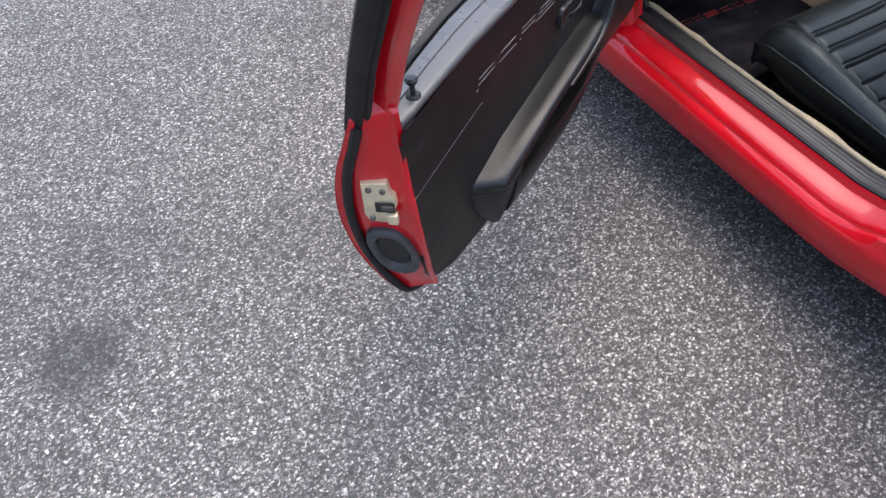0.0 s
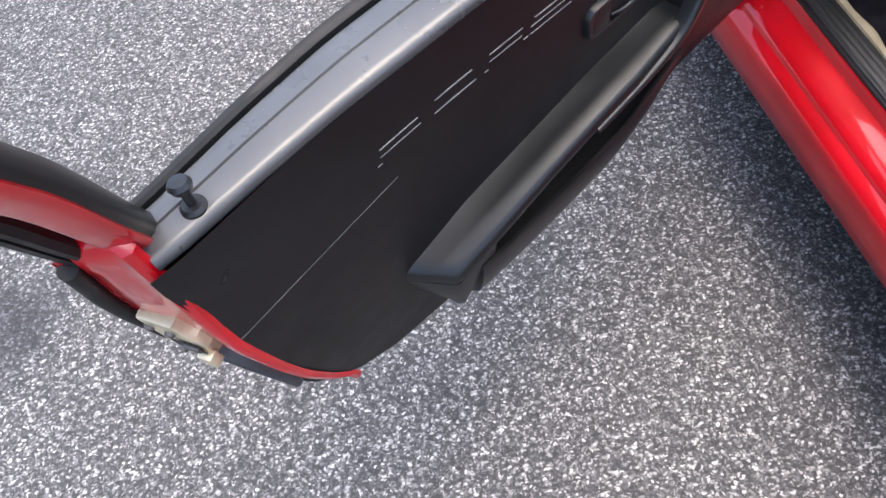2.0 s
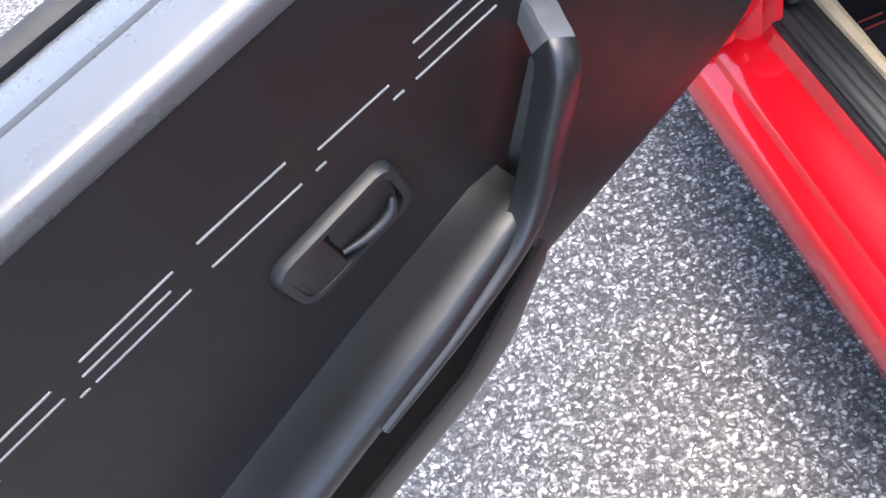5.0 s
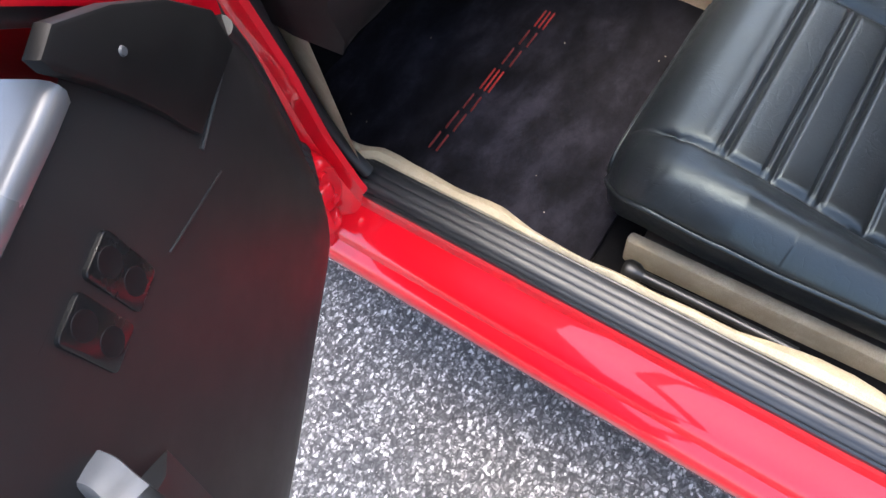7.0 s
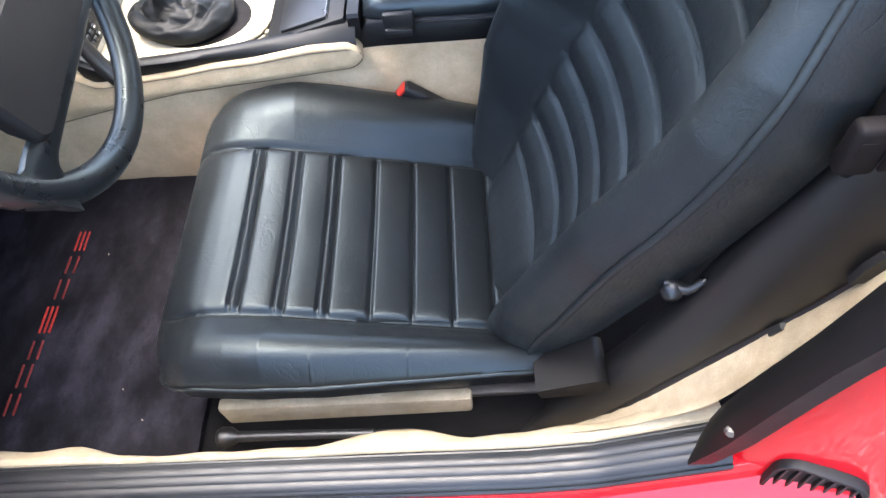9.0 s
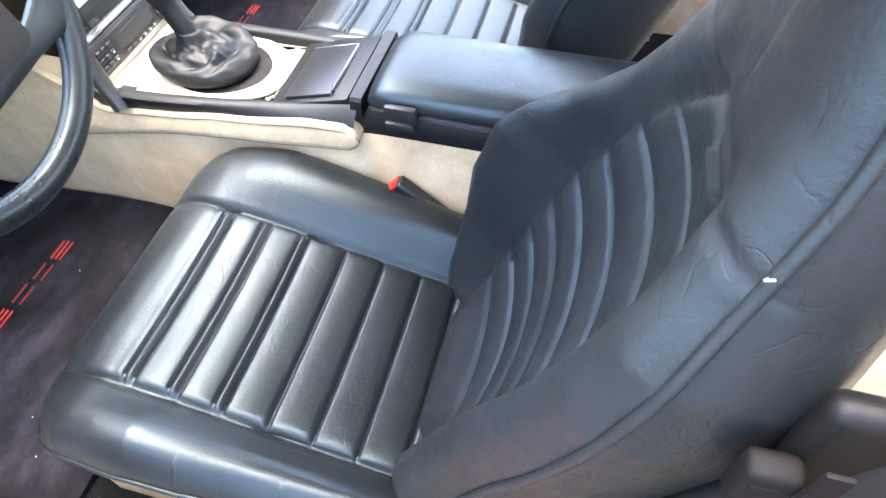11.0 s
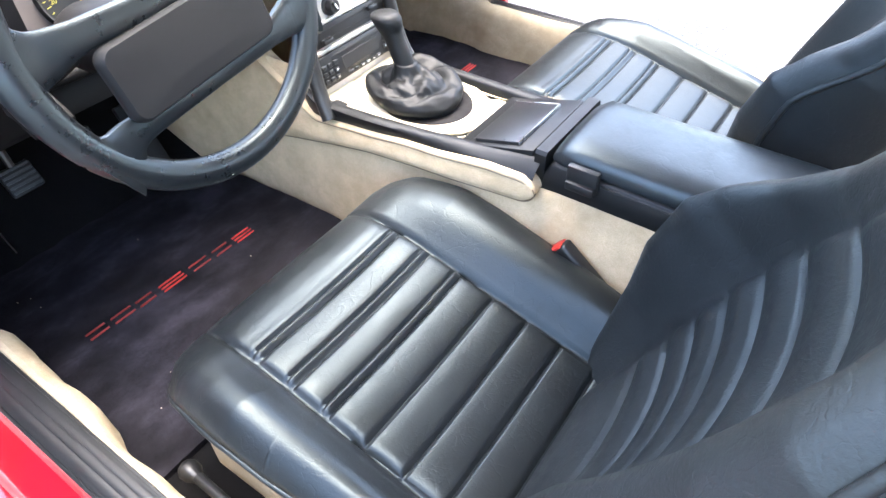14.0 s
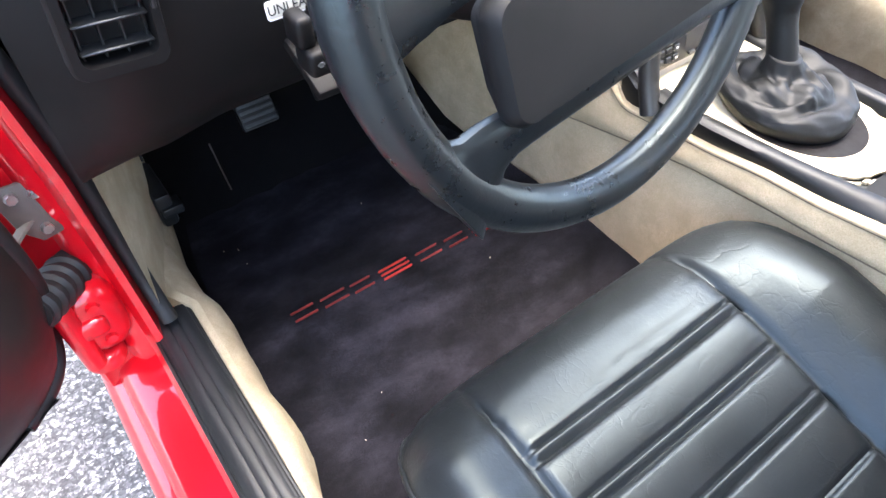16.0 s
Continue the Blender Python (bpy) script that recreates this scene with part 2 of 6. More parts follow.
def rings(list_of_rings, cap=True, closed=True, bm=None):
    """A skin over rings of points (all with the same count)."""
    bm = bm or bmesh.new()
    vs = [[bm.verts.new(p) for p in r] for r in list_of_rings]
    n = len(vs[0])
    for a, b in zip(vs, vs[1:]):
        for i in range(n if closed else n - 1):
            j = (i + 1) % n
            bm.faces.new((a[i], a[j], b[j], b[i]))
    if cap and closed:
        bm.faces.new(vs[0][::-1])
        bm.faces.new(vs[-1])
    return bm


def box(x0, x1, y0, y1, z0, z1, r=0.004, seg=2, bm=None):
    b = bmesh.new()
    bmesh.ops.create_cube(b, size=1.0)
    for v in b.verts:
        v.co = ((x0 + x1) / 2 + v.co.x * (x1 - x0), (y0 + y1) / 2 + v.co.y * (y1 - y0), (z0 + z1) / 2 + v.co.z * (z1 - z0))
    r = min(r, 0.45 * min(x1 - x0, y1 - y0, z1 - z0))
    if r > 0:
        bmesh.ops.bevel(b, geom=b.edges[:], offset=r, segments=seg, profile=0.5, affect="EDGES")
    if bm is None:
        return b
    me = bpy.data.meshes.new("tmp")
    b.to_mesh(me)
    bm.from_mesh(me)
    bpy.data.meshes.remove(me)
    b.free()
    return bm


def moved(bm, m):
    bmesh.ops.transform(bm, matrix=m, verts=bm.verts[:])
    return bm


def merged(*bms):
    out = bms[0]
    for b in bms[1:]:
        me = bpy.data.meshes.new("tmp")
        b.to_mesh(me)
        out.from_mesh(me)
        bpy.data.meshes.remove(me)
        b.free()
    return out


def lathe(profile, n=40, m=None):
    """Turns (r, z) pairs round the z axis."""
    rs = [[(r * math.cos(a), r * math.sin(a), z) for a in np.linspace(0, 2 * math.pi, n, endpoint=False)] for r, z in profile]
    bm = rings(rs)
    return moved(bm, m) if m is not None else bm


def smooth_path(pts, n=8):
    """Catmull-Rom through the points."""
    P = [Vector(p) for p in pts]
    P = [P[0] * 2 - P[1]] + P + [P[-1] * 2 - P[-2]]
    out = []
    for a, b, c, d in zip(P, P[1:], P[2:], P[3:]):
        for k in range(n):
            t = k / n
            out.append(0.5 * (2 * b + (c - a) * t + (2 * a - 5 * b + 4 * c - d) * t * t + (3 * b - a - 3 * c + d) * t ** 3))
    return out + [P[-2]]


def tube(pts, r, n=10, smooth=6, up=(0, 0, 1), flat=1.0):
    """A round bar along points; r may be a list along the way."""
    path = smooth_path(pts, smooth) if smooth else [Vector(p) for p in pts]
    rs = []
    m = len(path)
    for i, p in enumerate(path):
        d = (path[min(i + 1, m - 1)] - path[max(i - 1, 0)]).normalized()
        a = d.cross(Vector(up))
        a = a.normalized() if a.length > 1e-4 else d.orthogonal().normalized()
        b = d.cross(a)
        rad = r if isinstance(r, (int, float)) else float(np.interp(i / (m - 1), np.linspace(0, 1, len(r)), r))
        rs.append([p + rad * (math.cos(t) * a + flat * math.sin(t) * b) for t in np.linspace(0, 2 * math.pi, n, endpoint=False)])
    return rings(rs)


def extrude_profile(prof, xs, shift=None, closed=False):
    """A profile of (y, z) drawn along x stations; shift(x, y, z) may move each point."""
    rs = []
    for x in xs:
        rs.append([shift(x, y, z) if shift else (x, y, z) for y, z in prof])
    return rings(rs, cap=closed, closed=closed)


def plate(outline, z0, z1, r=0.0, seg=2):
    """A flat plate with the given (x, y) outline between two heights."""
    bm = bmesh.new()
    vs = [bm.verts.new((x, y, z0)) for x, y in outline]
    f = bm.faces.new(vs)
    g = bmesh.ops.extrude_face_region(bm, geom=[f])
    for v in g["geom"]:
        if isinstance(v, bmesh.types.BMVert):
            v.co.z = z1
    if r:
        es = [e for e in bm.edges if all(abs(v.co.z - z1) < 1e-6 for v in e.verts)]
        bmesh.ops.bevel(bm, geom=es, offset=r, segments=seg, profile=0.5, affect="EDGES")
    return bm


def rounded(w, h, r, n=5):
    """The outline of a rounded rectangle about the origin."""
    out = []
    for cx, cy, a0 in ((w / 2 - r, h / 2 - r, 0), (-w / 2 + r, h / 2 - r, 90), (-w / 2 + r, -h / 2 + r, 180), (w / 2 - r, -h / 2 + r, 270)):
        out += [(cx + r * math.cos(radians(a0 + 90 * k / n)), cy + r * math.sin(radians(a0 + 90 * k / n))) for k in range(n + 1)]
    return out


def lettering(name, text, size, m, material, parent):
    cu = bpy.data.curves.new(name, "FONT")
    cu.body, cu.size, cu.extrude, cu.align_x, cu.align_y = text, size, 0.0003, "CENTER", "CENTER"
    cu.materials.append(material)
    ob = new(name, cu)
    ob.matrix_basis = m
    ob.parent = parent
    return ob


def lerp(x, *pairs):
    return float(np.interp(x, [p[0] for p in pairs], [p[1] for p in pairs]))


def bell(x, w):
    return math.exp(-(x / w) ** 2)

# ---- the ground ----
bm = bmesh.new()
bmesh.ops.create_grid(bm, x_segments=8, y_segments=8, size=300)
tagged(part("ground", bm, ASPHALT), "coarse grey asphalt with pale stone chips", "ground", kind="structure")

# ---- the car's shell ----
MIRROR = Matrix.Translation((0, 1.55, 0)) @ Matrix.Diagonal((1, -1, 1, 1))
car = thing("car", pose(0.4, 0.775, 0), "red two-door sports coupe standing with both doors open", "car")
CAR = Matrix.Translation((-0.4, -0.775, 0))


def shell(name, bm, material, label="", both=False, parent=None, sharp=38):
    """A part of the car, given in the world's place; both: with its twin on the other side."""
    if both:
        twin = bm.copy()
        part(name, moved(moved(twin, MIRROR), CAR), material, parent or car, label, sharp)
    return part(name, moved(bm, CAR), material, parent or car, label, sharp)


def rise(x):
    """The sill climbs towards the rear pillar."""
    return lerp(x, (-0.3, 0.0), (0.62, 0.0), (0.70, 0.012), (0.86, 0.085), (0.95, 0.14))


XS = list(np.linspace(-0.30, 0.95, 60))
SILL = [(0.10, 0.17), (0.00, 0.175), (-0.026, 0.20), (-0.042, 0.25), (-0.047, 0.285), (-0.047, 0.300), (-0.043, 0.309), (-0.035, 0.316), (-0.029, 0.320),
        (-0.026, 0.322), (-0.0245, 0.328), (-0.021, 0.3345), (-0.012, 0.341), (0.004, 0.3495), (0.018, 0.3555), (0.024, 0.3595), (0.0265, 0.369), (0.0285, 0.379),
        (0.0325, 0.3845), (0.040, 0.386), (0.085, 0.388)]
shell("sill", extrude_profile(SILL, XS, lambda x, y, z: (x, y, z + (rise(x) if z > 0.31 else 0.4 * rise(x)))), PAINT, "glossy red painted sill with a pressed groove", both=True)
# rubber tread with ribs
prof = [(0.0295, 0.3800), (0.0300, 0.3862), (0.0330, 0.3885)]
for k in range(57):
    y = 0.0345 + 0.0435 * k / 56
    rib = 0.0011 * (0.5 - 0.5 * math.cos(2 * math.pi * (k - 6) / 15)) ** 0.35 if 6 <= k <= 51 else 0.0
    prof.append((y, 0.3872 + 0.005 * math.sin(math.pi * k / 56) ** 0.5 + rib + 0.007 * k / 56))
prof += [(0.0800, 0.3945), (0.0825, 0.3930), (0.0830, 0.3850)]
RUBX = list(np.linspace(-0.172, 0.842, 52))
shell("sill_tread", extrude_profile(prof, RUBX, lambda x, y, z: (x, y, z + rise(x))), TREAD, "ribbed black rubber tread strip", both=True)

# door jamb in front
def jamb_ring(z):
    dx = lerp(z, (0.30, 0.035), (0.36, 0.028), (0.42, 0.008), (0.5, -0.008), (0.75, -0.012), (0.92, 0.02), (1.0, 0.06))
    dy = lerp(z, (0.30, 0.0), (0.45, -0.004), (0.62, -0.010), (0.72, -0.020), (0.93, -0.045))
    return [(x + (dx if x > -0.29 else 0), y + dy, z) for x, y in ((-0.220, -0.035), (-0.212, -0.040), (-0.207, -0.036), (-0.207, -0.010), (-0.204, 0.002), (-0.192, 0.008),
            (-0.184, 0.014), (-0.179, 0.026), (-0.170, 0.030), (-0.162, 0.034), (-0.160, 0.042), (-0.20, 0.050), (-0.30, 0.052), (-0.30, -0.03))]


zs = list(np.linspace(0.30, 0.93, 30))
shell("door_jamb", rings([jamb_ring(z) for z in zs]), PAINT, "red painted front door jamb", both=True)
bm = tube([(-0.150, 0.056, 0.405), (-0.180, 0.052, 0.46), (-0.196, 0.048, 0.55), (-0.200, 0.044, 0.65), (-0.196, 0.034, 0.73), (-0.185, 0.02, 0.83), (-0.15, 0.01, 0.92)], 0.010, 10, up=(0, 1, 0))
shell("door_seal", bm, RUBBER, "black rubber door seal", both=True)

# rear pillar
def pillar_ring(t):
    x = lerp(t, (0, 0.84), (0.3, 0.885), (0.6, 0.905), (1, 0.93))
    z = 0.395 + 0.55 * t
    return [(x, 0.058, z + 0.055), (x - 0.004, 0.048, z + 0.05), (x + 0.004, 0.036, z + 0.04), (x + 0.022, 0.026, z + 0.025), (x + 0.05, 0.014, z), (x + 0.09, -0.006, z - 0.03), (x + 0.125, -0.018, z - 0.055),
            (x + 0.14, -0.030, z - 0.07), (x + 0.30, -0.045, z - 0.08), (x + 0.30, 0.058, z)]


shell("rear_pillar", rings([pillar_ring(t) for t in np.linspace(-0.12, 1, 24)], cap=False), PAINT, "red painted rear door pillar", both=True)
rs = []
for t in np.linspace(0, 1, 26):
    zu, zl = 0.500 + 0.42 * t, 0.470 + 0.42 * t
    U = Vector((lerp(zu, (0.50, 0.812), (0.526, 0.806), (0.569, 0.808), (0.646, 0.820), (0.724, 0.838), (0.802, 0.851), (0.92, 0.878)), 0.064, zu))
    L = Vector((lerp(zl, (0.47, 0.786), (0.49, 0.790), (0.546, 0.812), (0.662, 0.832), (0.727, 0.845), (0.765, 0.858), (0.90, 0.89)), 0.028, zl))
    f = lerp(t, (0, 0.6), (0.02, 0.85), (0.05, 1.0), (1, 1.0))
    C = (U + L) / 2
    o = Vector((-0.75, -0.62, 0.1))
    rs.append([C + (U - C) * f + Vector((0.02, 0.0, 0)), C + (U - C) * f, C + (U - C) * 0.7 * f + o * 0.010 * f, C + o * 0.014 * f, C + (L - C) * 0.7 * f + o * 0.011 * f, C + (L - C) * f, C + (L - C) * f + Vector((0.02, 0, 0))])
shell("pillar_trim", rings(rs), DASH, "padded black pillar trim", both=True, sharp=60)
shell("trim_bolt", lathe([(0.0, 0.006), (0.004, 0.006), (0.006, 0.003), (0.006, 0.0)], 12, Matrix.Translation((0.806, 0.036, 0.578)) @ pose(0, 0, 0, 60, -45, 0)), DULLSTEEL)
# vent in the rear pillar
vent = Matrix(((0.924, 0.038, -0.38, 0.917), (-0.382, 0.092, -0.92, 0.009), (0.0, 0.995, 0.10, 0.452), (0, 0, 0, 1)))
vf = rings([[(x * s, y * s, h) for x, y in rounded(0.092, 0.118, 0.024)] for s, h in ((1.0, -0.004), (1.0, 0.008), (0.97, 0.011), (0.90, 0.011), (0.87, 0.008), (0.86, 0.003))])
ventp = shell("pillar_vent", moved(vf, vent), RUBBER, "black slatted air vent")
for k in range(7):
    b = box(-0.033 + 0.011 * k - 0.0014, -0.033 + 0.011 * k + 0.0014, -0.049, 0.049, 0.002, 0.0085, 0.0006, 1)
    part("slat", moved(moved(b, vent), CAR), PLASTIC, ventp)
# white sticker on the rear pillar
stk = Matrix(((0.92, 0.0, -0.39, 0.875), (-0.39, 0.0, -0.92, 0.031), (0.0, 1.0, 0.0, 0.388), (0, 0, 0, 1)))
stp = shell("sticker", moved(plate(rounded(0.034, 0.046, 0.002), 0.012, 0.0126), stk), WHITE, "small white paper sticker")
bars = bmesh.new()
for k in range(5):
    box(-0.013, 0.010 - 0.004 * (k % 2), 0.012 - 0.0055 * k, 0.0138 - 0.0055 * k, 0.0126, 0.0129, 0, 1, bars)
part("print", moved(moved(bars, stk), CAR), PLASTIC, stp)
# striker
shell("striker", merged(moved(box(-0.018, 0.018, -0.026, 0.026, 0, 0.004, 0.002), pose(1.0, 0.012, 0.56, 60, 0, 40)),
                        moved(tube([(0, -0.015, 0), (0, -0.015, 0.02), (0, 0.015, 0.02), (0, 0.015, 0)], 0.004, 8, 3), pose(1.0, 0.012, 0.56, 60, 0, 40))), STEEL, "bright steel door striker")

# hinge and boot on the jamb
hp = pose(-0.199, -0.004, 0.583, 0, 78, 10)
hinge = shell("door_check", moved(plate([(-0.034, -0.014), (-0.022, -0.026), (0.012, -0.022), (0.032, -0.008), (0.032, 0.012), (0.010, 0.022), (-0.030, 0.016)], 0.0, 0.005, 0.002), hp), DULLSTEEL, "bare metal door check bracket")
for x, y in ((-0.022, -0.012), (-0.018, 0.008), (0.020, 0.0)):
    part("bolt", moved(moved(lathe([(0.0, 0.011), (0.005, 0.011), (0.006, 0.009), (0.006, 0.004)], 8), hp @ Matrix.Translation((x, y, 0))), CAR), STEEL, hinge)
shell("check_arm", tube([(-0.196, -0.012, 0.576), (-0.182, -0.026, 0.574), (-0.165, -0.040, 0.572)], [0.006, 0.006, 0.006], 8, 4, flat=0.5), DULLSTEEL)
rs = []
for k in range(25):
    t = k / 24
    c = Vector((-0.210 + 0.075 * t, 0.000 - 0.050 * t, 0.488 + 0.030 * t))
    d = Vector((0.80, -0.54, 0.30)).normalized()
    a = d.cross(Vector((0, 0, 1))).normalized()
    b = d.cross(a)
    r = 0.021 + 0.004 * (k % 4 in (1, 2)) - 0.003 * t
    rs.append([c + r * (math.cos(q) * a + math.sin(q) * b) for q in np.linspace(0, 2 * math.pi, 16, endpoint=False)])
shell("cable_boot", rings(rs), RUBBER, "ribbed black rubber cable boot")
boss = rings([[(x, -0.008 + 0.030 * k * math.copysign(abs(math.cos(q)) ** 0.75, math.cos(q)), 0.440 + 0.052 * k * math.copysign(abs(math.sin(q)) ** 0.75, math.sin(q))) for q in np.linspace(0, 2 * math.pi, 24, endpoint=False)] for x, k in ((-0.215, 1.0), (-0.178, 1.0), (-0.168, 0.95), (-0.161, 0.84), (-0.158, 0.66))])
shell("lower_hinge", merged(boss, box(-0.20, -0.150, -0.036, 0.000, 0.428, 0.456, 0.008, 3), tube([(-0.160, -0.034, 0.385), (-0.160, -0.034, 0.492)], 0.012, 14, 0), moved(lathe([(0.0, 0.020), (0.020, 0.020), (0.024, 0.016), (0.024, 0.0)], 20), pose(-0.178, -0.024, 0.366, 0, 0, 0))), PAINT, "red painted lower door hinge", sharp=50)
for z in (0.415, 0.470):
    shell("hinge_bolt", moved(lathe([(0.0, 0.006), (0.006, 0.006), (0.0075, 0.003), (0.0075, 0.0)], 8), pose(-0.160, -0.006, z, 0, 90, 0)), PAINT)

# floor, tunnel and side carpets
prof = [(0.080, 0.386), (0.084, 0.398), (0.092, 0.402), (0.104, 0.394), (0.113, 0.375), (0.118, 0.34), (0.120, 0.29), (0.122, 0.262)]


def carpet_edge(x, y, z):
    """The carpet's inner edge swells and thins along the sill."""
    inn = lerp(x, (-0.75, 0.112), (-0.32, 0.112), (-0.14, 0.120), (0.035, 0.117), (0.06, 0.112), (0.095, 0.101), (0.25, 0.099), (0.36, 0.108), (0.44, 0.128), (0.49, 0.124), (0.55, 0.113), (0.70, 0.118), (0.84, 0.135))
    inn += 0.0025 * math.sin(31 * x) + 0.0015 * math.sin(67 * x)
    k = (y - 0.08) / (0.122 - 0.08)
    out = lerp(x, (-0.30, 0.058), (-0.19, 0.058), (-0.165, 0.080))
    return (x, out + k * (inn - out), z + rise(x) * (1 if z > 0.33 else 0) + 0.002 * math.sin(40 * x) * k)


shell("sill_carpet", extrude_profile(prof, list(np.linspace(-0.75, 0.84, 90)), carpet_edge), CARPET, "worn beige carpet over the inner sill", both=True)
bm = bmesh.new()
fl = [[(x, y, 0.262 + 0.22 * max(0, (-0.40 - x)) * 2.2 + 0.03 * max(0, x - 0.15)) for y in np.linspace(0.08, 1.47, 18)] for x in np.linspace(-0.78, 1.25, 40)]
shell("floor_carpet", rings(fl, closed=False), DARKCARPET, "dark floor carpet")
shell("seat_carpet", box(0.185, 0.557, 0.176, 0.196, 0.20, 0.318, 0.006), CARPET, "beige carpeted seat rail cover", both=True)
# kick panel and hood release
shell("kick_panel", rings([[(x, lerp(x, (-0.78, 0.155), (-0.45, 0.132), (-0.35, 0.114), (-0.25, 0.084), (-0.19, 0.064), (-0.155, 0.054)), z) for z in np.linspace(0.25, 0.70, 12)] for x in np.linspace(-0.78, -0.155, 30)], closed=False), CARPET, "beige carpeted kick panel", both=True)
shell("hood_release", merged(box(-0.40, -0.315, 0.108, 0.130, 0.385, 0.440, 0.006), tube([(-0.40, 0.12, 0.44), (-0.45, 0.13, 0.50)], 0.006, 8, 2), box(-0.335, -0.31, 0.112, 0.140, 0.405, 0.420, 0.003)), SATIN, "black bonnet release lever")
# rear quarter carpets
BELT_LOW = [(0.60, 0.262), (0.647, 0.275), (0.728, 0.345), (0.801, 0.470), (0.856, 0.571), (0.889, 0.630), (0.926, 0.72), (0.97, 0.84), (1.02, 0.98)]
BELT_TOP = [(0.66, 0.28), (0.70, 0.36), (0.750, 0.46), (0.788, 0.56), (0.815, 0.651), (0.845, 0.737), (0.875, 0.81), (0.91, 0.90), (0.95, 1.02)]
CARPET_OUT = [(0.58, 0.094, 0.395), (0.66, 0.093, 0.405), (0.74, 0.090, 0.440), (0.80, 0.086, 0.495), (0.825, 0.082, 0.55), (0.85, 0.080, 0.66), (0.875, 0.080, 0.76), (0.91, 0.08, 0.88), (0.96, 0.08, 1.0)]
rs = []
for (ax, az), (bx, by, bz) in zip([(p.x, p.z) for p in smooth_path([(x, 0, z) for x, z in BELT_LOW], 4)], smooth_path(CARPET_OUT, 4)):
    row = []
    for k in range(9):
        t = k / 8
        row.append((bx + (ax + 0.012 - bx) * t, by + (0.138 - by) * t - 0.010 * math.sin(math.pi * t), bz + (az + 0.012 - bz) * t + 0.003 * math.sin(9 * t + 30 * bx)))
    rs.append(row)
shell("quarter_carpet", rings(rs, closed=False), CARPET, "beige carpet on the rear quarter", both=True)
shell("carpet_panel", rings([[(x, 0.10 + 0.03 * (z > 0.7), z) for z in (0.34, 0.6, 0.8, 0.98)] for x in (0.93, 1.1, 1.25, 1.4)], closed=False), CARPET, both=True)
# dark belt cover behind the seat
rs = []
for lo, up in zip(smooth_path([(x, 0.136, z) for x, z in BELT_LOW], 4), smooth_path([(x, 0.176, z) for x, z in BELT_TOP], 4)):
    d = up - lo
    o = Vector((-0.35, -0.9, 0.2))
    rs.append([lo + Vector((0.006, -0.012, 0.0)), lo, lo + d * 0.12 + o * 0.006, lo + d * 0.5 + o * 0.009, lo + d * 0.88 + o * 0.006, up, up + Vector((0.004, 0.02, -0.01))])
shell("belt_cover", rings(rs, closed=False), VINYL, "black side trim behind the seat", both=True, sharp=60)
def slot_plate(pts):
    """A flat dark insert in the side trim, given in x and z."""
    return rings([[(x, y, z) for x, z in pts] for y in (0.126, 0.134)])


shell("quarter_lining", box(0.80, 1.0, 1.452, 1.462, 0.27, 0.64, 0.003), CARPET, "beige carpet low on the rear quarter")
belt = shell("belt_guide", box(0.842, 0.872, 0.150, 0.169, 0.812, 0.862, 0.006, 3), DISH, "black belt guide beside the seat")
part("slot", moved(box(0.847, 0.867, 0.1495, 0.1505, 0.842, 0.850, 0.0004, 1), CAR), DISH, belt)
# box added to fill the dark quarter behind the backrest
shell("pillar_trim", box(0.866, 1.10, 0.168, 0.190, 0.58, 0.905, 0.012, 3), DASH, "black filler box behind the belt guide")
shell("belt_slot", box(0.868, 0.882, 0.146, 0.150, 0.822, 0.888, 0.002), DISH, "dark slot of the belt reel")
shell("trim_gap", slot_plate([(0.918, 0.545), (0.926, 0.60), (0.944, 0.640), (0.958, 0.628), (0.955, 0.575), (0.940, 0.545)]), DISH, "dark gap behind the side trim")
shell("belt_slot", slot_plate([(0.900, 0.690), (0.903, 0.712), (0.911, 0.732), (0.921, 0.728), (0.922, 0.704), (0.912, 0.692)]), DIALBLACK, "dark slot of the belt reel", both=True)
shell("belt_slot", slot_plate([(0.864, 0.590), (0.872, 0.604), (0.879, 0.606), (0.872, 0.592)]), DIALBLACK, "dark clip hole", both=True)
shell("rear_floor", rings([[(x, y, 0.30 + 0.30 * max(0, x - 1.0)) for y in np.linspace(0.08, 1.47, 6)] for x in np.linspace(1.0, 2.2, 8)], closed=False), CARPET)

# body panels that close the shell
def body_ring(x, z_top, z_mid, half, z_bot=0.22, top_half=None):
    th = top_half or half * 0.8
    pts = []
    for s in (-1, 1):
        seq = [(half * 0.96, z_bot), (half, z_bot + 0.12), (half * 1.0, z_mid), (half * 0.97, z_mid + 0.08), (th, z_top)]
        if s == 1:
            seq = seq[::-1]
        pts += [(x, 0.775 + s * a, z) for a, z in seq]
    return pts[:5] + [(x, 0.775, z_top + 0.015)] + pts[5:]


front = [body_ring(-2.35, 0.50, 0.42, 0.62), body_ring(-2.28, 0.60, 0.46, 0.74), body_ring(-2.0, 0.68, 0.50, 0.82), body_ring(-1.5, 0.77, 0.55, 0.85), body_ring(-0.9, 0.85, 0.60, 0.84), body_ring(-0.45, 0.90, 0.62, 0.825), body_ring(-0.222, 0.90, 0.62, 0.815)]
shell("front_body", rings(front, cap=False), PAINT, "red bonnet and front wings")
rear = [body_ring(1.02, 0.88, 0.66, 0.815, top_half=0.74), body_ring(1.5, 0.90, 0.66, 0.86, top_half=0.76), body_ring(2.1, 0.88, 0.62, 0.84, top_half=0.7), body_ring(2.45, 0.78, 0.55, 0.72, top_half=0.55)]
bm = rings(rear, cap=False)
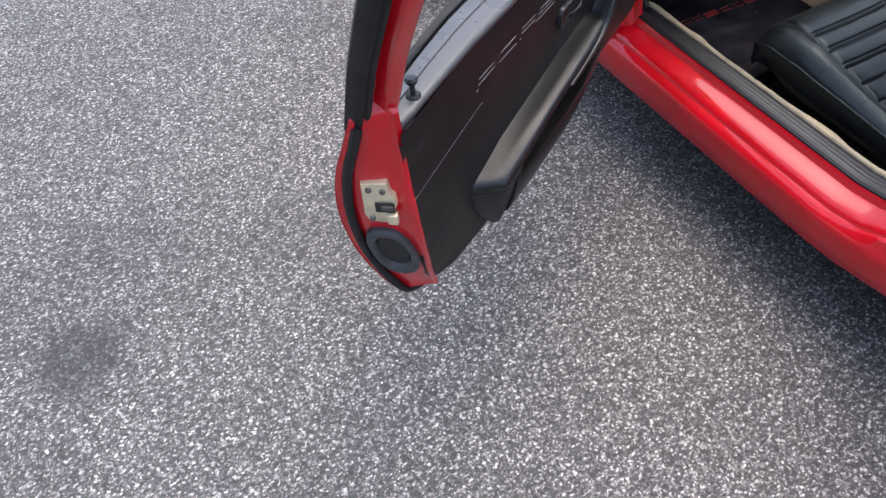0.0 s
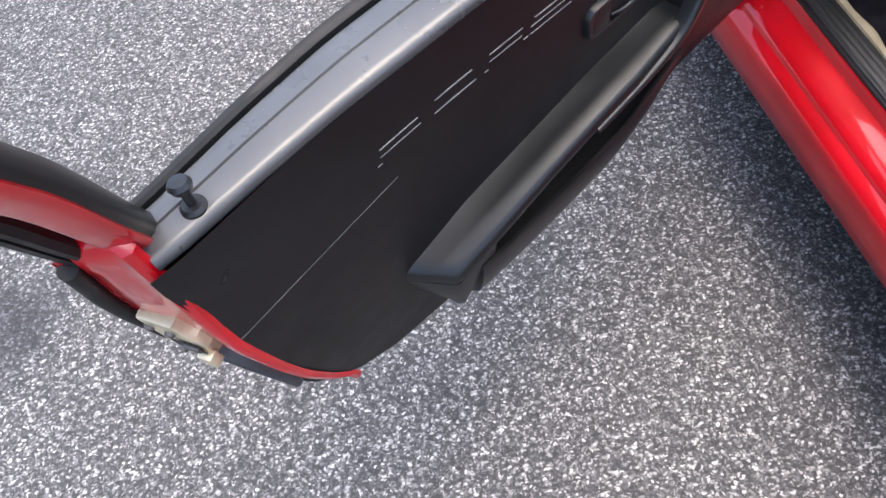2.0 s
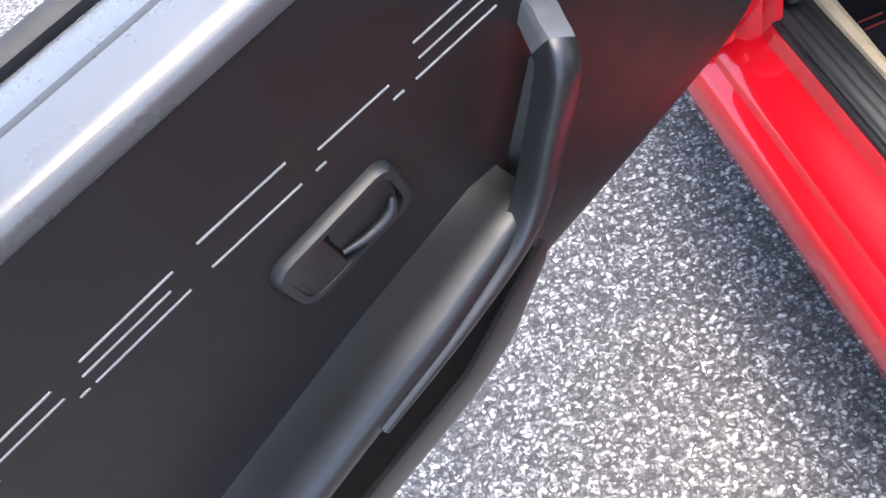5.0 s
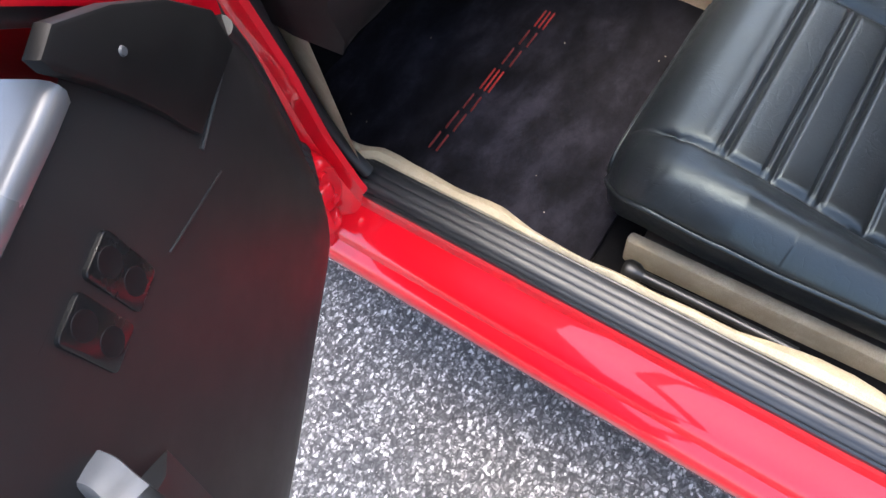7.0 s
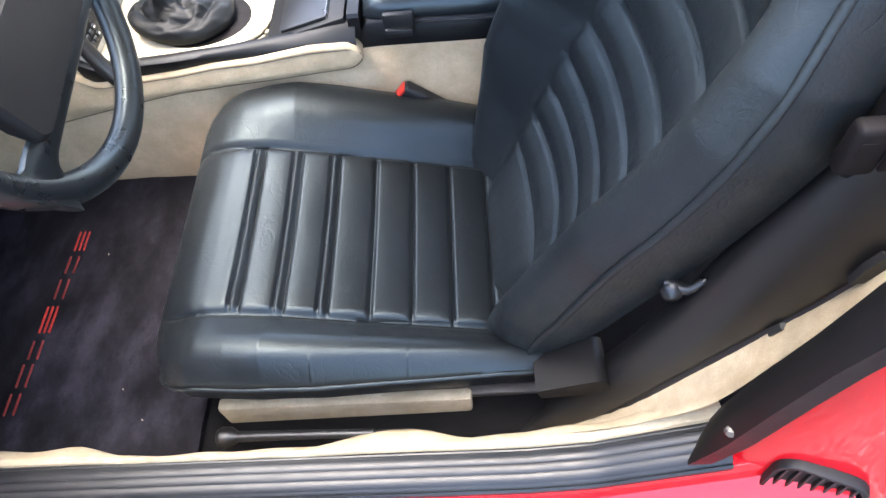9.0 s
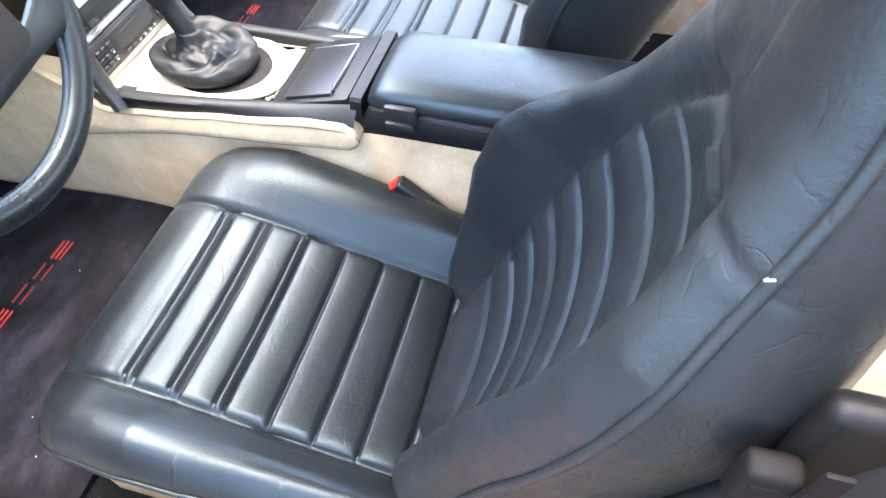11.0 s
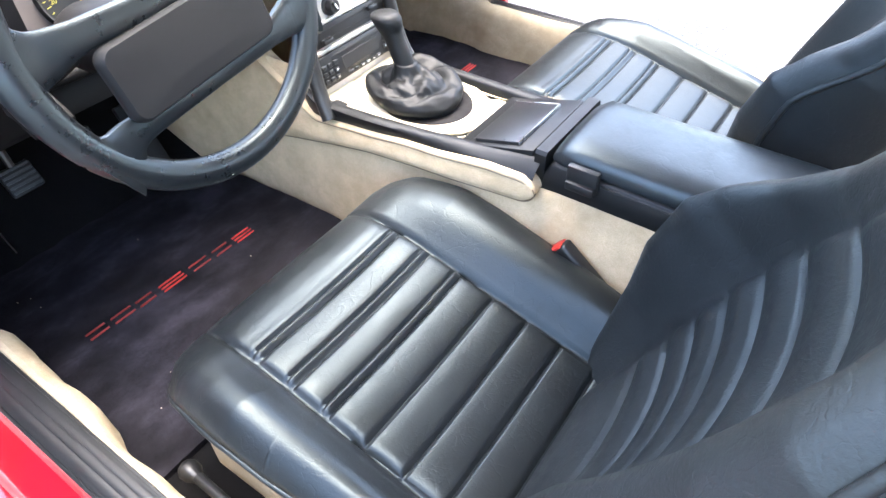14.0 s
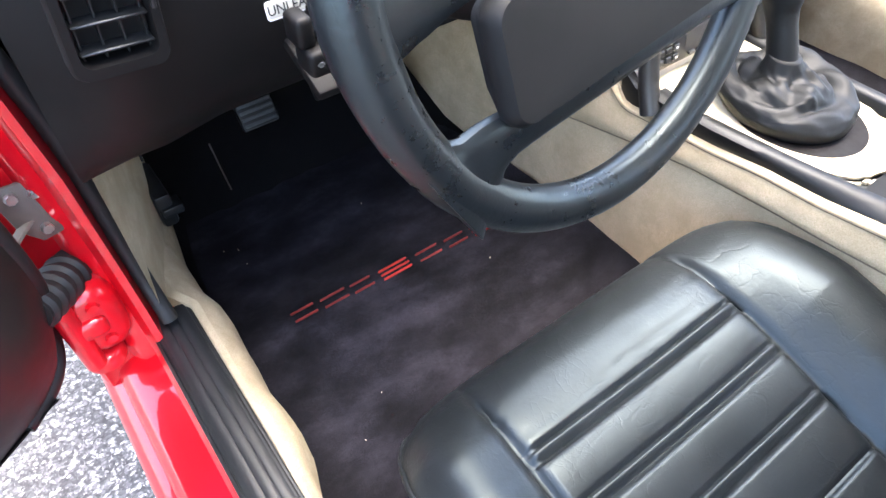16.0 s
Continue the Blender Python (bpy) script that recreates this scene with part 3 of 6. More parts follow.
bmesh.ops.delete(bm, geom=[f for f in bm.faces if f.calc_center_median().z > 0.86 and abs(f.calc_center_median().y - 0.775) < 0.45 and f.calc_center_median().x < 2.1], context="FACES")
shell("rear_body", bm, PAINT, "red rear wings and tail")
def roof_z(x, y):
    """The height of the roof skin."""
    return lerp(x, (0.25, 1.218), (0.38, 1.247), (0.6, 1.27), (0.9, 1.275), (1.2, 1.255), (1.4, 1.225)) - 0.06 * abs((y - 0.775) / 0.52) ** 3


def roof_sheet(dz):
    return rings([[(x, y, roof_z(x, y) + dz) for y in np.linspace(0.255, 1.295, 15)] for x in (0.25, 0.38, 0.6, 0.9, 1.2, 1.4)], closed=False)


shell("roof", roof_sheet(0.0), PAINT, "red roof panel")
shell("headliner", roof_sheet(-0.03), HEADLINER, "pale beige cloth headliner")
shell("windscreen_pillar", tube([(-0.45, 0.06, 0.88), (-0.09, 0.16, 1.05), (0.26, 0.265, 1.20)], 0.022, 10), PAINT, both=True)
shell("side_pillar", tube([(1.0, 0.03, 0.88), (1.10, 0.12, 1.04), (1.2, 0.255, 1.215)], [0.05, 0.04, 0.03], 10), PAINT, both=True)
shell("hatch_pillar", tube([(1.4, 0.27, 1.21), (1.8, 0.2, 1.06), (2.3, 0.18, 0.86)], 0.03, 10), PAINT, both=True)
for nm, a, b in (("windscreen", [(-0.46, y, 0.895) for y in (0.1, 0.5, 0.775, 1.05, 1.45)], [(0.25, y, 1.207) for y in (0.3, 0.55, 0.775, 1.0, 1.25)]),
                 ("hatch_glass", [(1.42, y, 1.21) for y in (0.3, 0.55, 0.775, 1.0, 1.25)], [(2.3, y, 0.86) for y in (0.2, 0.5, 0.775, 1.05, 1.35)])):
    g = shell(nm, rings([a, b], closed=False), GLASS, "clear glass")
    g.visible_shadow = False
# wheels
tyre_p = [(0.19, -0.09), (0.27, -0.098), (0.300, -0.09), (0.312, -0.07), (0.314, 0.07), (0.300, 0.09), (0.27, 0.098), (0.19, 0.09)]
rim_p = [(0.02, 0.055), (0.05, 0.06), (0.09, 0.05), (0.17, 0.055), (0.195, 0.085), (0.2, 0.088), (0.2, -0.08)]
for wx in (-1.35, 1.05 + 0.0 + 0.6):
    for wy, s in ((0.09, -1), (1.46, 1)):
        wm = Matrix.Translation((wx, wy, 0.314)) @ pose(0, 0, 0, -90 * s, 0, 0)
        wheel = shell("wheel", lathe(tyre_p, 48, wm), RUBBER, "black road tyre on a silver rim")
        part("rim", moved(lathe(rim_p, 48, wm), CAR), SILVERPANEL, wheel)
# thin wire added to stand for a glint line in the footwell
shell("glint_wire", tube([(-0.45, 0.228, 0.387), (-0.45, 0.233, 0.335), (-0.45, 0.239, 0.279)], 0.0014, 6, 3), DULLSTEEL)

# ---- driver's door, open ----
DOORM = Matrix(((0.434, 0.901, 0, -0.100), (-0.901, 0.434, 0, 0), (0, 0, 1, 0), (0, 0, 0, 1)))
# local axes: x along the door to its latch end, y out of the trim panel, z up
TOPZ = [(0.05, 0.815), (0.09, 0.850), (0.15, 0.905), (0.19, 0.922), (0.215, 0.912), (0.3, 0.910), (0.5, 0.904), (0.75, 0.896), (0.95, 0.888), (1.13, 0.878)]


def door_bottom(u):
    return lerp(u, (0.012, 0.452), (0.020, 0.432), (0.034, 0.416), (0.055, 0.411), (0.10, 0.407), (0.30, 0.375), (0.6, 0.350), (0.85, 0.336), (0.96, 0.343), (1.03, 0.372), (1.075, 0.43), (1.10, 0.52), (1.118, 0.64), (1.13, 0.80), (1.137, 0.875))


def end_u(z):
    """The rear edge of the door, where its skin and seal meet."""
    return lerp(z, (0.34, 1.085), (0.36, 1.098), (0.40, 1.116), (0.45, 1.134), (0.50, 1.149), (0.55, 1.161), (0.60, 1.171), (0.65, 1.180), (0.70, 1.185), (0.75, 1.188), (0.80, 1.188), (0.85, 1.182), (0.90, 1.178))


def end_n(z):
    return lerp(z, (0.34, -0.044), (0.36, -0.049), (0.40, -0.061), (0.45, -0.069), (0.50, -0.078), (0.55, -0.086), (0.60, -0.087), (0.65, -0.085), (0.70, -0.081), (0.75, -0.072), (0.80, -0.060), (0.85, -0.043), (0.90, -0.028))


def trim_u(z):
    """Where the red end face meets the trim panel."""
    return lerp(z, (0.375, 1.043), (0.40, 1.056), (0.45, 1.074), (0.50, 1.087), (0.55, 1.100), (0.60, 1.110), (0.65, 1.118), (0.70, 1.125), (0.75, 1.128), (0.90, 1.130))


def belly(u, z):
    """The panel's slight swell towards its rear edge."""
    return lerp(u, (0.80, 0.0), (1.06, 0.8), (1.12, 1.0)) * lerp(z, (0.38, 0.0), (0.45, 0.010), (0.52, 0.019), (0.60, 0.023), (0.70, 0.023), (0.80, 0.013), (0.90, 0.006))


def build_door(m, detail=True):
    # outer skin, drawn in to its rear edge
    rows = []
    for q in np.linspace(0, 1, 44):
        r = []
        for k in range(19):
            t = k / 18
            ze = 0.882 - 0.530 * t
            ue, ne = end_u(ze), end_n(ze) - 0.010
            u = 0.045 + (ue + 0.002 - 0.045) * q
            zt = lerp(u, *TOPZ) - 0.006
            zb = lerp(u, (0.02, 0.42), (0.12, 0.385), (0.6, 0.335), (0.9, 0.325), (1.0, 0.332), (1.19, 0.352))
            z = (zt + (zb - zt) * t) * (1 - q ** 6) + ze * q ** 6
            bulge = 0.050 * math.sin(math.pi * min(1, t)) ** 1.2
            n = lerp(u, (0.70, -0.0905), (0.90, -0.084), (1.0, -0.070), (1.10, -0.056)) - 0.020 * min(1, 5 * t) * lerp(u, (0.8, 1.0), (1.1, 0.3)) - bulge * lerp(u, (0.75, 1.0), (1.1, 0.4))
            f = min(1, max(0, (q - 0.86) / 0.14)) ** 2
            r.append((u, n + (ne - n) * f, z))
        rows.append(r)
    door = part("door", rings(rows, closed=False), PAINT, car, "open red door with a black vinyl trim panel" if detail else "open red passenger door")
    door.matrix_basis = CAR @ m
    us = [0.012, 0.018, 0.026, 0.036, 0.05, 0.066, 0.085] + list(np.linspace(0.105, 1.0, 46)) + list(np.linspace(1.01, 1.134, 22))

    def ledge_n(u, n):
        """The ledge narrows and swings out towards the latch."""
        return n * lerp(u, (0.40, 1.04), (0.70, 1.08), (0.88, 1.04), (1.0, 0.92), (1.10, 0.78)) + lerp(u, (0.70, 0.0), (0.90, 0.002), (1.0, 0.007), (1.10, 0.013))

    def face_n(u, z):
        """How far the trim stands out: it tucks under at its lower front."""
        tuck = lerp(u, (0.06, 0.055), (0.45, 0.04), (0.8, 0.008), (1.13, 0.0))
        zb = door_bottom(u)
        k = max(0.0, 1 - (z - zb) / 0.16)
        return -tuck * k * k - 0.006 * max(0, (z - 0.80) / 0.08) ** 2 + belly(u, z) + ledge_n(u, 0.0) * min(1, max(0, (z - 0.79) / 0.08)) - 0.036 * max(0.0, (0.105 - u) / 0.087) ** 2
    rows = []
    for u in us:
        zb, zt = door_bottom(u), lerp(u, *TOPZ)
        zb = min(zb, zt - 0.03)
        r = [(u, face_n(u, zb) - 0.03, zb - 0.004)]
        for k in range(22):
            z = zb + (zt - 0.012 - zb) * k / 21
            r.append((u, face_n(u, z), z))
        rows.append(r)
    part("trim_panel", rings(rows, closed=False), PANEL, door, "matt black vinyl trim panel")
    # rounded vinyl cap along the top, its grey sheen put into the base colour
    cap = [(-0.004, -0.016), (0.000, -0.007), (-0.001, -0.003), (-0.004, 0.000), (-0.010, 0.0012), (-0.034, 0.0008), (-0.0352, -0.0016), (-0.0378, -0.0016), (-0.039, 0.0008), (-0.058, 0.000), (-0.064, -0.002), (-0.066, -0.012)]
    part("window_ledge", rings([[(u, ledge_n(u, n), lerp(u, *TOPZ) + z) for n, z in cap] for u in np.linspace(0.212, 1.122, 40)], closed=False), SHEENTOP, door, "smooth black window ledge with grey sheen in its colour", 48)
    strip = [(-0.0675, -0.012), (-0.069, 0.000), (-0.073, 0.003), (-0.080, 0.003), (-0.084, -0.001), (-0.086, -0.016)]
    part("window_seal", rings([[(u, ledge_n(u, n), lerp(u, *TOPZ) + z) for n, z in strip] for u in np.linspace(0.19, 1.128, 40)], closed=False), RUBBER, door, "black window seal")
    # end face with the lock, from trim to skin
    rows, seal = [], []
    for k in range(30):
        z = 0.362 + (0.90 - 0.362) * k / 29
        ui, ni, ue, ne = trim_u(z), belly(1.12, z) + 0.003, end_u(z), end_n(z)
        P = lambda f, o=0.0: (ui + (ue - ui) * f + 0.87 * o, ni + (ne - ni) * f + 0.48 * o, z)
        rows.append([(ui - 0.010, ni - 0.004, z), (ui - 0.004, ni + 0.001, z), (ui + 0.001, ni, z), P(0.06, 0.002), P(0.12, -0.001), P(0.3, -0.002), P(0.55, -0.002), P(0.78, -0.003), P(0.86, -0.007), P(0.95, -0.007), P(1.0, -0.004), (ue, ne - 0.010, z)])
        if z < 0.895:
            seal.append(P(0.90, 0.0))
    # the top of the end face closes in to the foot of the window frame
    for f, z in ((0.25, 0.907), (0.55, 0.913), (0.85, 0.917)):
        rows.append([(a + (1.142 - a) * f, b + (-0.022 - b) * f, z) for a, b, _ in rows[29]])
    part("end_face", rings(rows, closed=False), PAINT, door, "red door end face")
    seal = [(0.98, -0.030, 0.338), (1.03, -0.028, 0.343), (1.068, -0.036, 0.350), (1.088, -0.044, 0.357)] + seal[1:]
    part("edge_seal", tube(seal, 0.0085, 10, 2), RUBBER, door, "black edge seal")
    part("bottom_edge", rings([[(u, -0.03 - 0.02 * (u < 0.9), door_bottom(u) - 0.003), (u, -0.06, door_bottom(u) - 0.012), (u, -0.105, door_bottom(u) - 0.014)] for u in np.linspace(0.06, 1.06, 30)], closed=False), RUBBER, door)
    # window frame leaning inwards: red channel, a fat black seal outside it and the glass channel
    mid = [(1.108, -0.018, 0.845), (1.115, -0.004, 0.885), (1.120, 0.008, 0.92), (1.130, 0.033, 1.0), (1.139, 0.053, 1.05), (1.148, 0.075, 1.10), (1.154, 0.099, 1.155), (1.146, 0.116, 1.195), (1.10, 0.130, 1.225), (1.0, 0.134, 1.235), (0.75, 0.13, 1.235), (0.52, 0.10, 1.20), (0.36, 0.06, 1.10), (0.20, -0.005, 0.955), (0.10, -0.024, 0.862), (0.055, -0.03, 0.82)]
    path = smooth_path(mid, 8)
    for nm, prof, mt, lab in (("window_frame", [(-0.004, 0.000), (0.000, 0.002), (0.005, 0.001), (0.018, -0.005), (0.0215, -0.008), (0.0235, -0.027), (0.026, -0.029), (0.038, -0.029), (0.036, -0.038), (-0.004, -0.034)], PAINT, "red window frame"),
                              ("frame_seal", [(0.031, -0.029), (0.034, -0.021), (0.040, -0.018), (0.045, -0.021), (0.047, -0.027), (0.049, -0.024), (0.054, -0.027), (0.058, -0.036), (0.056, -0.052), (0.044, -0.062), (0.016, -0.062), (0.012, -0.042), (0.032, -0.038)], RUBBER, "thick black frame seal"),
                              ("glass_channel", [(-0.003, -0.003), (-0.009, -0.005), (-0.014, -0.011), (-0.015, -0.024), (-0.010, -0.034), (-0.002, -0.034)], PLASTIC, "black glass channel")):
        rs = []
        for i, p in enumerate(path):
            d = path[min(i + 1, len(path) - 1)] - path[max(i - 1, 0)]
            o = Vector((d.z, 0, -d.x)).normalized()
            if nm == "frame_seal" and p.z < 0.868 and i < 20:
                continue
            rs.append([p + o * a + Vector((0, b, 0)) for a, b in prof])
        part(nm, rings(rs), mt, door, lab)
    sail = [(0.080, 0.80), (0.080, 0.835), (0.115, 0.877), (0.155, 0.910), (0.194, 0.934), (0.214, 0.930), (0.213, 0.920), (0.201, 0.900), (0.188, 0.874), (0.174, 0.840), (0.166, 0.814), (0.160, 0.80)]
    part("mirror_sail", moved(plate(sail, -0.006, 0.0045, 0.003), pose(0, 0, 0, 90, 0, 0) @ Matrix.Diagonal((1, 1, -1, 1))), DASH, door, "smooth black corner panel")
    part("sail_screw", lathe([(0.0, 0.0062), (0.0026, 0.006), (0.0034, 0.004)], 12, Matrix.Translation((0.170, 0.0, 0.890)) @ pose(0, 0, 0, -90, 0, 0)), GROMMET, door)
    if not detail:
        return door
    # lock knob
    kz = lerp(1.07, *TOPZ)
    part("lock_knob", lathe([(0.0, 0.033), (0.008, 0.032), (0.0105, 0.028), (0.009, 0.023), (0.0045, 0.019), (0.004, 0.0)], 18, Matrix.Translation((1.070, -0.006, kz)) @ pose(0, 0, 0, 8, -4, 0)), SATIN, door, "black door lock knob")
    part("collar", lathe([(0.0045, 0.006), (0.0085, 0.006), (0.0115, 0.003), (0.012, -0.002)], 18, Matrix.Translation((1.070, -0.006, kz))), PLASTIC, door)
    # latch
    lm = Matrix(((-0.05, 0.484, 0.873, 1.153), (0.0, -0.873, 0.487, -0.024), (-0.998, 0.0, -0.05, 0.720), (0, 0, 0, 1)))
    part("latch", moved(plate([(-0.050, -0.018), (-0.046, 0.024), (0.030, 0.027), (0.048, 0.020), (0.050, -0.014), (0.036, -0.024), (0.012, -0.024), (0.004, -0.030), (-0.020, -0.028), (-0.026, -0.022)], -0.004, 0.010, 0.003), lm @ Matrix.Translation((0, 0, 0.001))), ZINC, door, "yellow zinc-plated door latch")
    part("slot", moved(box(-0.006, 0.018, -0.026, 0.006, 0.0125, 0.0138, 0.001, 1), lm), DIALBLACK, door)
    part("claw", moved(box(0.000, 0.010, -0.024, -0.004, 0.009, 0.0165, 0.002), lm), DULLSTEEL, door)
    part("spring_plate", moved(box(0.020, 0.044, -0.030, -0.012, 0.006, 0.020, 0.003), lm), ZINC, door)
    for x, y in ((-0.036, 0.012), (-0.034, -0.010), (0.036, 0.014)):
        part("screw", moved(lathe([(0, 0.0165), (0.0045, 0.016), (0.0055, 0.0125)], 10), lm @ Matrix.Translation((x, y, 0))), DULLSTEEL, door)
    part("end_screw", lathe([(0, 0.006), (0.005, 0.005), (0.006, 0)], 10, Matrix.Translation((1.151, -0.066, 0.782)) @ pose(0, 0, 0, 0, 84, -29)), STEEL, door)
    # oval rubber grommet under the latch
    gm = Matrix(((-0.22, 0.475, 0.852, 1.132), (0.12, -0.873, 0.472, -0.026), (-0.968, -0.10, -0.22, 0.556), (0, 0, 0, 1)))
    rs = []
    for sc, h in ((1.0, -0.006), (1.0, 0.005), (0.94, 0.009), (0.74, 0.008), (0.62, 0.000), (0.56, -0.012)):
        rs.append([(0.080 * sc * math.copysign(abs(math.cos(a)) ** 0.8, math.cos(a)), 0.041 * sc * math.copysign(abs(math.sin(a)) ** 0.8, math.sin(a)), h) for a in np.linspace(0, 2 * math.pi, 32, endpoint=False)])
    part("grommet", moved(rings(rs), gm), GROMMET, door, "dark grey rubber grommet")
    part("hole", moved(plate([(0.050 * math.cos(a), 0.025 * math.sin(a)) for a in np.linspace(0, 2 * math.pi, 20, endpoint=False)], -0.004, 0.001), gm), DIALBLACK, door)

    # armrest with its pocket below; its rear end is cut obliquely
    def arm_z(u):
        return lerp(u, (0.40, 0.690), (0.46, 0.676), (0.58, 0.650), (0.76, 0.598), (0.93, 0.548))

    def oblique(u, n):
        return u - 0.83 * n * min(1, max(0, (u - 0.70) / 0.22))
    rs = []
    for u in list(np.linspace(0.432, 0.905, 34)) + [0.914, 0.920, 0.923]:
        z = arm_z(u) + 0.004 - lerp(u, (0.432, 0.010), (0.46, 0.0))
        w = lerp(u, (0.42, 0.040), (0.46, 0.050), (0.55, 0.058), (0.80, 0.062), (0.915, 0.062), (0.923, 0.060))
        c = lerp(u, (0.905, 0.0), (0.914, 0.001), (0.920, 0.003), (0.923, 0.008))
        rs.append([(oblique(u, n), n, zz) for n, zz in ((-0.004, z - 0.001 - c), (0.004, z - 0.003 - c), (0.5 * w, z - 0.001 - c), (w - 0.010, z + 0.001 - c), (w - 0.003, z - 0.003 - c), (w, z - 0.010), (w, z - 0.020), (w - 0.004, z - 0.024), (-0.004, z - 0.026))])
    part("armrest", rings(rs), ARMREST, door, "smooth satin black armrest", 50)
    rs = []
    for u in list(np.linspace(0.44, 0.80, 28)) + [0.815, 0.83]:
        z = lerp(u, (0.44, 0.625), (0.49, 0.598), (0.545, 0.565), (0.67, 0.535), (0.80, 0.516), (0.83, 0.520))
        lo = lerp(u, (0.44, 0.535), (0.485, 0.463), (0.594, 0.431), (0.72, 0.405), (0.83, 0.398))
        w = lerp(u, (0.44, 0.050), (0.55, 0.060), (0.83, 0.062))
        h = z - lo
        rs.append([(u, -0.006, z - 0.03), (u, 0.35 * w, z - 0.034), (u, w - 0.010, z - 0.028), (u, w - 0.006, z), (u, w - 0.001, z + 0.001), (u, w + 0.001, z - 0.006), (u, w - 0.004, z - 0.45 * h), (u, w - 0.014, z - 0.8 * h), (u, w - 0.030, lo), (u, -0.012, lo - 0.01)])
    part("door_pocket", rings(rs), VINYL, door, "black moulded door pocket")
    rs = []
    for f, zt in ((0.0, 0.5), (0.06, 0.5), (0.35, 0.5), (0.7, 0.5), (0.93, 0.5), (1.0, 0.5)):
        dz = 0.024 + 0.140 * f
        uo, ui = 0.872 - 0.020 * f ** 1.5, 0.922 - 0.066 * f ** 1.3
        w = 0.061 - 0.024 * f ** 2 - (0.006 if f == 1.0 else 0)
        rs.append([(ui, -0.006, arm_z(0.92) - dz), (ui - 0.002, 0.004, arm_z(0.92) - dz), (uo + 0.006, w - 0.006, arm_z(0.92) - dz + 0.002), (uo - 0.002, w, arm_z(0.92) - dz + 0.004), (0.835, w, arm_z(0.83) - dz - 0.002 + 0.012 * f), (0.80, w - 0.004, arm_z(0.80) - dz - 0.012 + 0.03 * f), (0.78, -0.006, arm_z(0.80) - dz - 0.012 + 0.03 * f)])
    part("armrest_end", rings(rs), VINYL, door, "black moulded armrest end", 40)
    # pull grip rising from the front of the armrest
    gp = smooth_path([(0.62, 0.052, 0.622), (0.55, 0.051, 0.638), (0.500, 0.049, 0.651), (0.470, 0.047, 0.661), (0.450, 0.045, 0.674), (0.436, 0.043, 0.692), (0.424, 0.041, 0.715), (0.412, 0.039, 0.738), (0.402, 0.037, 0.759), (0.397, 0.035, 0.770), (0.392, 0.028, 0.777), (0.386, 0.016, 0.779), (0.381, 0.006, 0.781), (0.379, -0.004, 0.782)], 5)

    def grip_ring(i):
        """The grip's section: rounded outside, turning flat where it bends into the panel."""
        p, d = gp[i], (gp[min(i + 1, len(gp) - 1)] - gp[max(i - 1, 0)]).normalized()
        f = i / (len(gp) - 1)
        wv, hv = lerp(f, (0, 0.005), (0.3, 0.009), (0.5, 0.0105), (0.7, 0.0108), (1, 0.0115)), lerp(f, (0, 0.012), (0.6, 0.011), (0.8, 0.009), (1, 0.008))
        a = Vector((0.93, 0.0, 0.37)) if f > 0.55 else d.cross(Vector((0, 1, 0))).normalized() * -1
        a = (a - d * a.dot(d)).normalized()
        o = a.cross(d).normalized()
        o = o if o.y + o.z > 0 else -o
        return [p + a * (wv * x) + o * (hv * y) for x, y in ((-1, 0.2), (-0.97, 0.62), (-0.86, 0.9), (0, 1.0), (0.86, 0.9), (0.97, 0.62), (1, 0.2), (1, -0.9), (-1, -0.9))]
    turn = int(0.76 * len(gp))
    part("pull_grip", rings([grip_ring(i) for i in range(turn + 1)]), SATIN, door, "satin black pull grip", 70)
    # the upward-facing bend is coloured paler to stand for sky sheen
    part("grip_cap", rings([grip_ring(i) for i in range(turn, len(gp))]), GRIPSHEEN, door, "satin grip end with its sky sheen painted grey", 35)
    part("grip_web", rings([[(0.462 - 0.075 * t, 0.0, 0.58 + 0.165 * t), (0.448 - 0.066 * t, 0.034 - 0.020 * t, 0.585 + 0.150 * t), (0.430 - 0.058 * t, 0.032 - 0.021 * t, 0.580 + 0.145 * t), (0.395 - 0.040 * t, 0.0, 0.56 + 0.155 * t)] for t in np.linspace(-0.25, 1, 10)]), VINYL, door)
    # inside handle
    hm = Matrix.Translation((0.551, 0.0, 0.748)) @ pose(0, 0, 0, 90, 0, 180) @ pose(0, 0, 0, 0, 0, 5)
    part("handle_bezel", moved(rings([[(x * s, y * s2, h) for x, y in rounded(0.098, 0.050, 0.014)] for s, s2, h in ((1.0, 1.0, -0.004), (1.0, 1.0, 0.004), (0.95, 0.93, 0.008), (0.84, 0.76, 0.008), (0.82, 0.72, 0.003), (0.82, 0.72, -0.002))]), hm), SATIN, door, "black moulded handle surround")
    part("recess", moved(plate(rounded(0.048, 0.030, 0.010), -0.001, 0.0045), hm @ Matrix.Translation((0.016, 0.003, 0))), DIALBLACK, door)
    part("lever", moved(tube([(-0.008, -0.008, 0.006), (0.010, -0.011, 0.009), (0.028, -0.009, 0.010), (0.036, -0.001, 0.008)], [0.002, 0.0035, 0.004, 0.002], 10, 6), hm), SATIN, door, "black pull lever")
    part("lock_plate", moved(box(-0.042, -0.010, -0.018, 0.018, 0.002, 0.0075, 0.002), hm), PLASTIC, door)
    part("mark", moved(box(-0.0385, -0.0370, -0.014, 0.004, 0.0074, 0.0078, 0, 1), hm), DIALBLACK, door)
    # switch plate with two rockers
    sm = Matrix.Translation((0.293, -0.004, 0.820)) @ pose(0, 0, 0, 90, 0, 180)
    part("switch_plate", moved(plate(rounded(0.088, 0.064, 0.004), -0.003, 0.0015, 0.0010), sm), DASH, door, "black window switch plate")
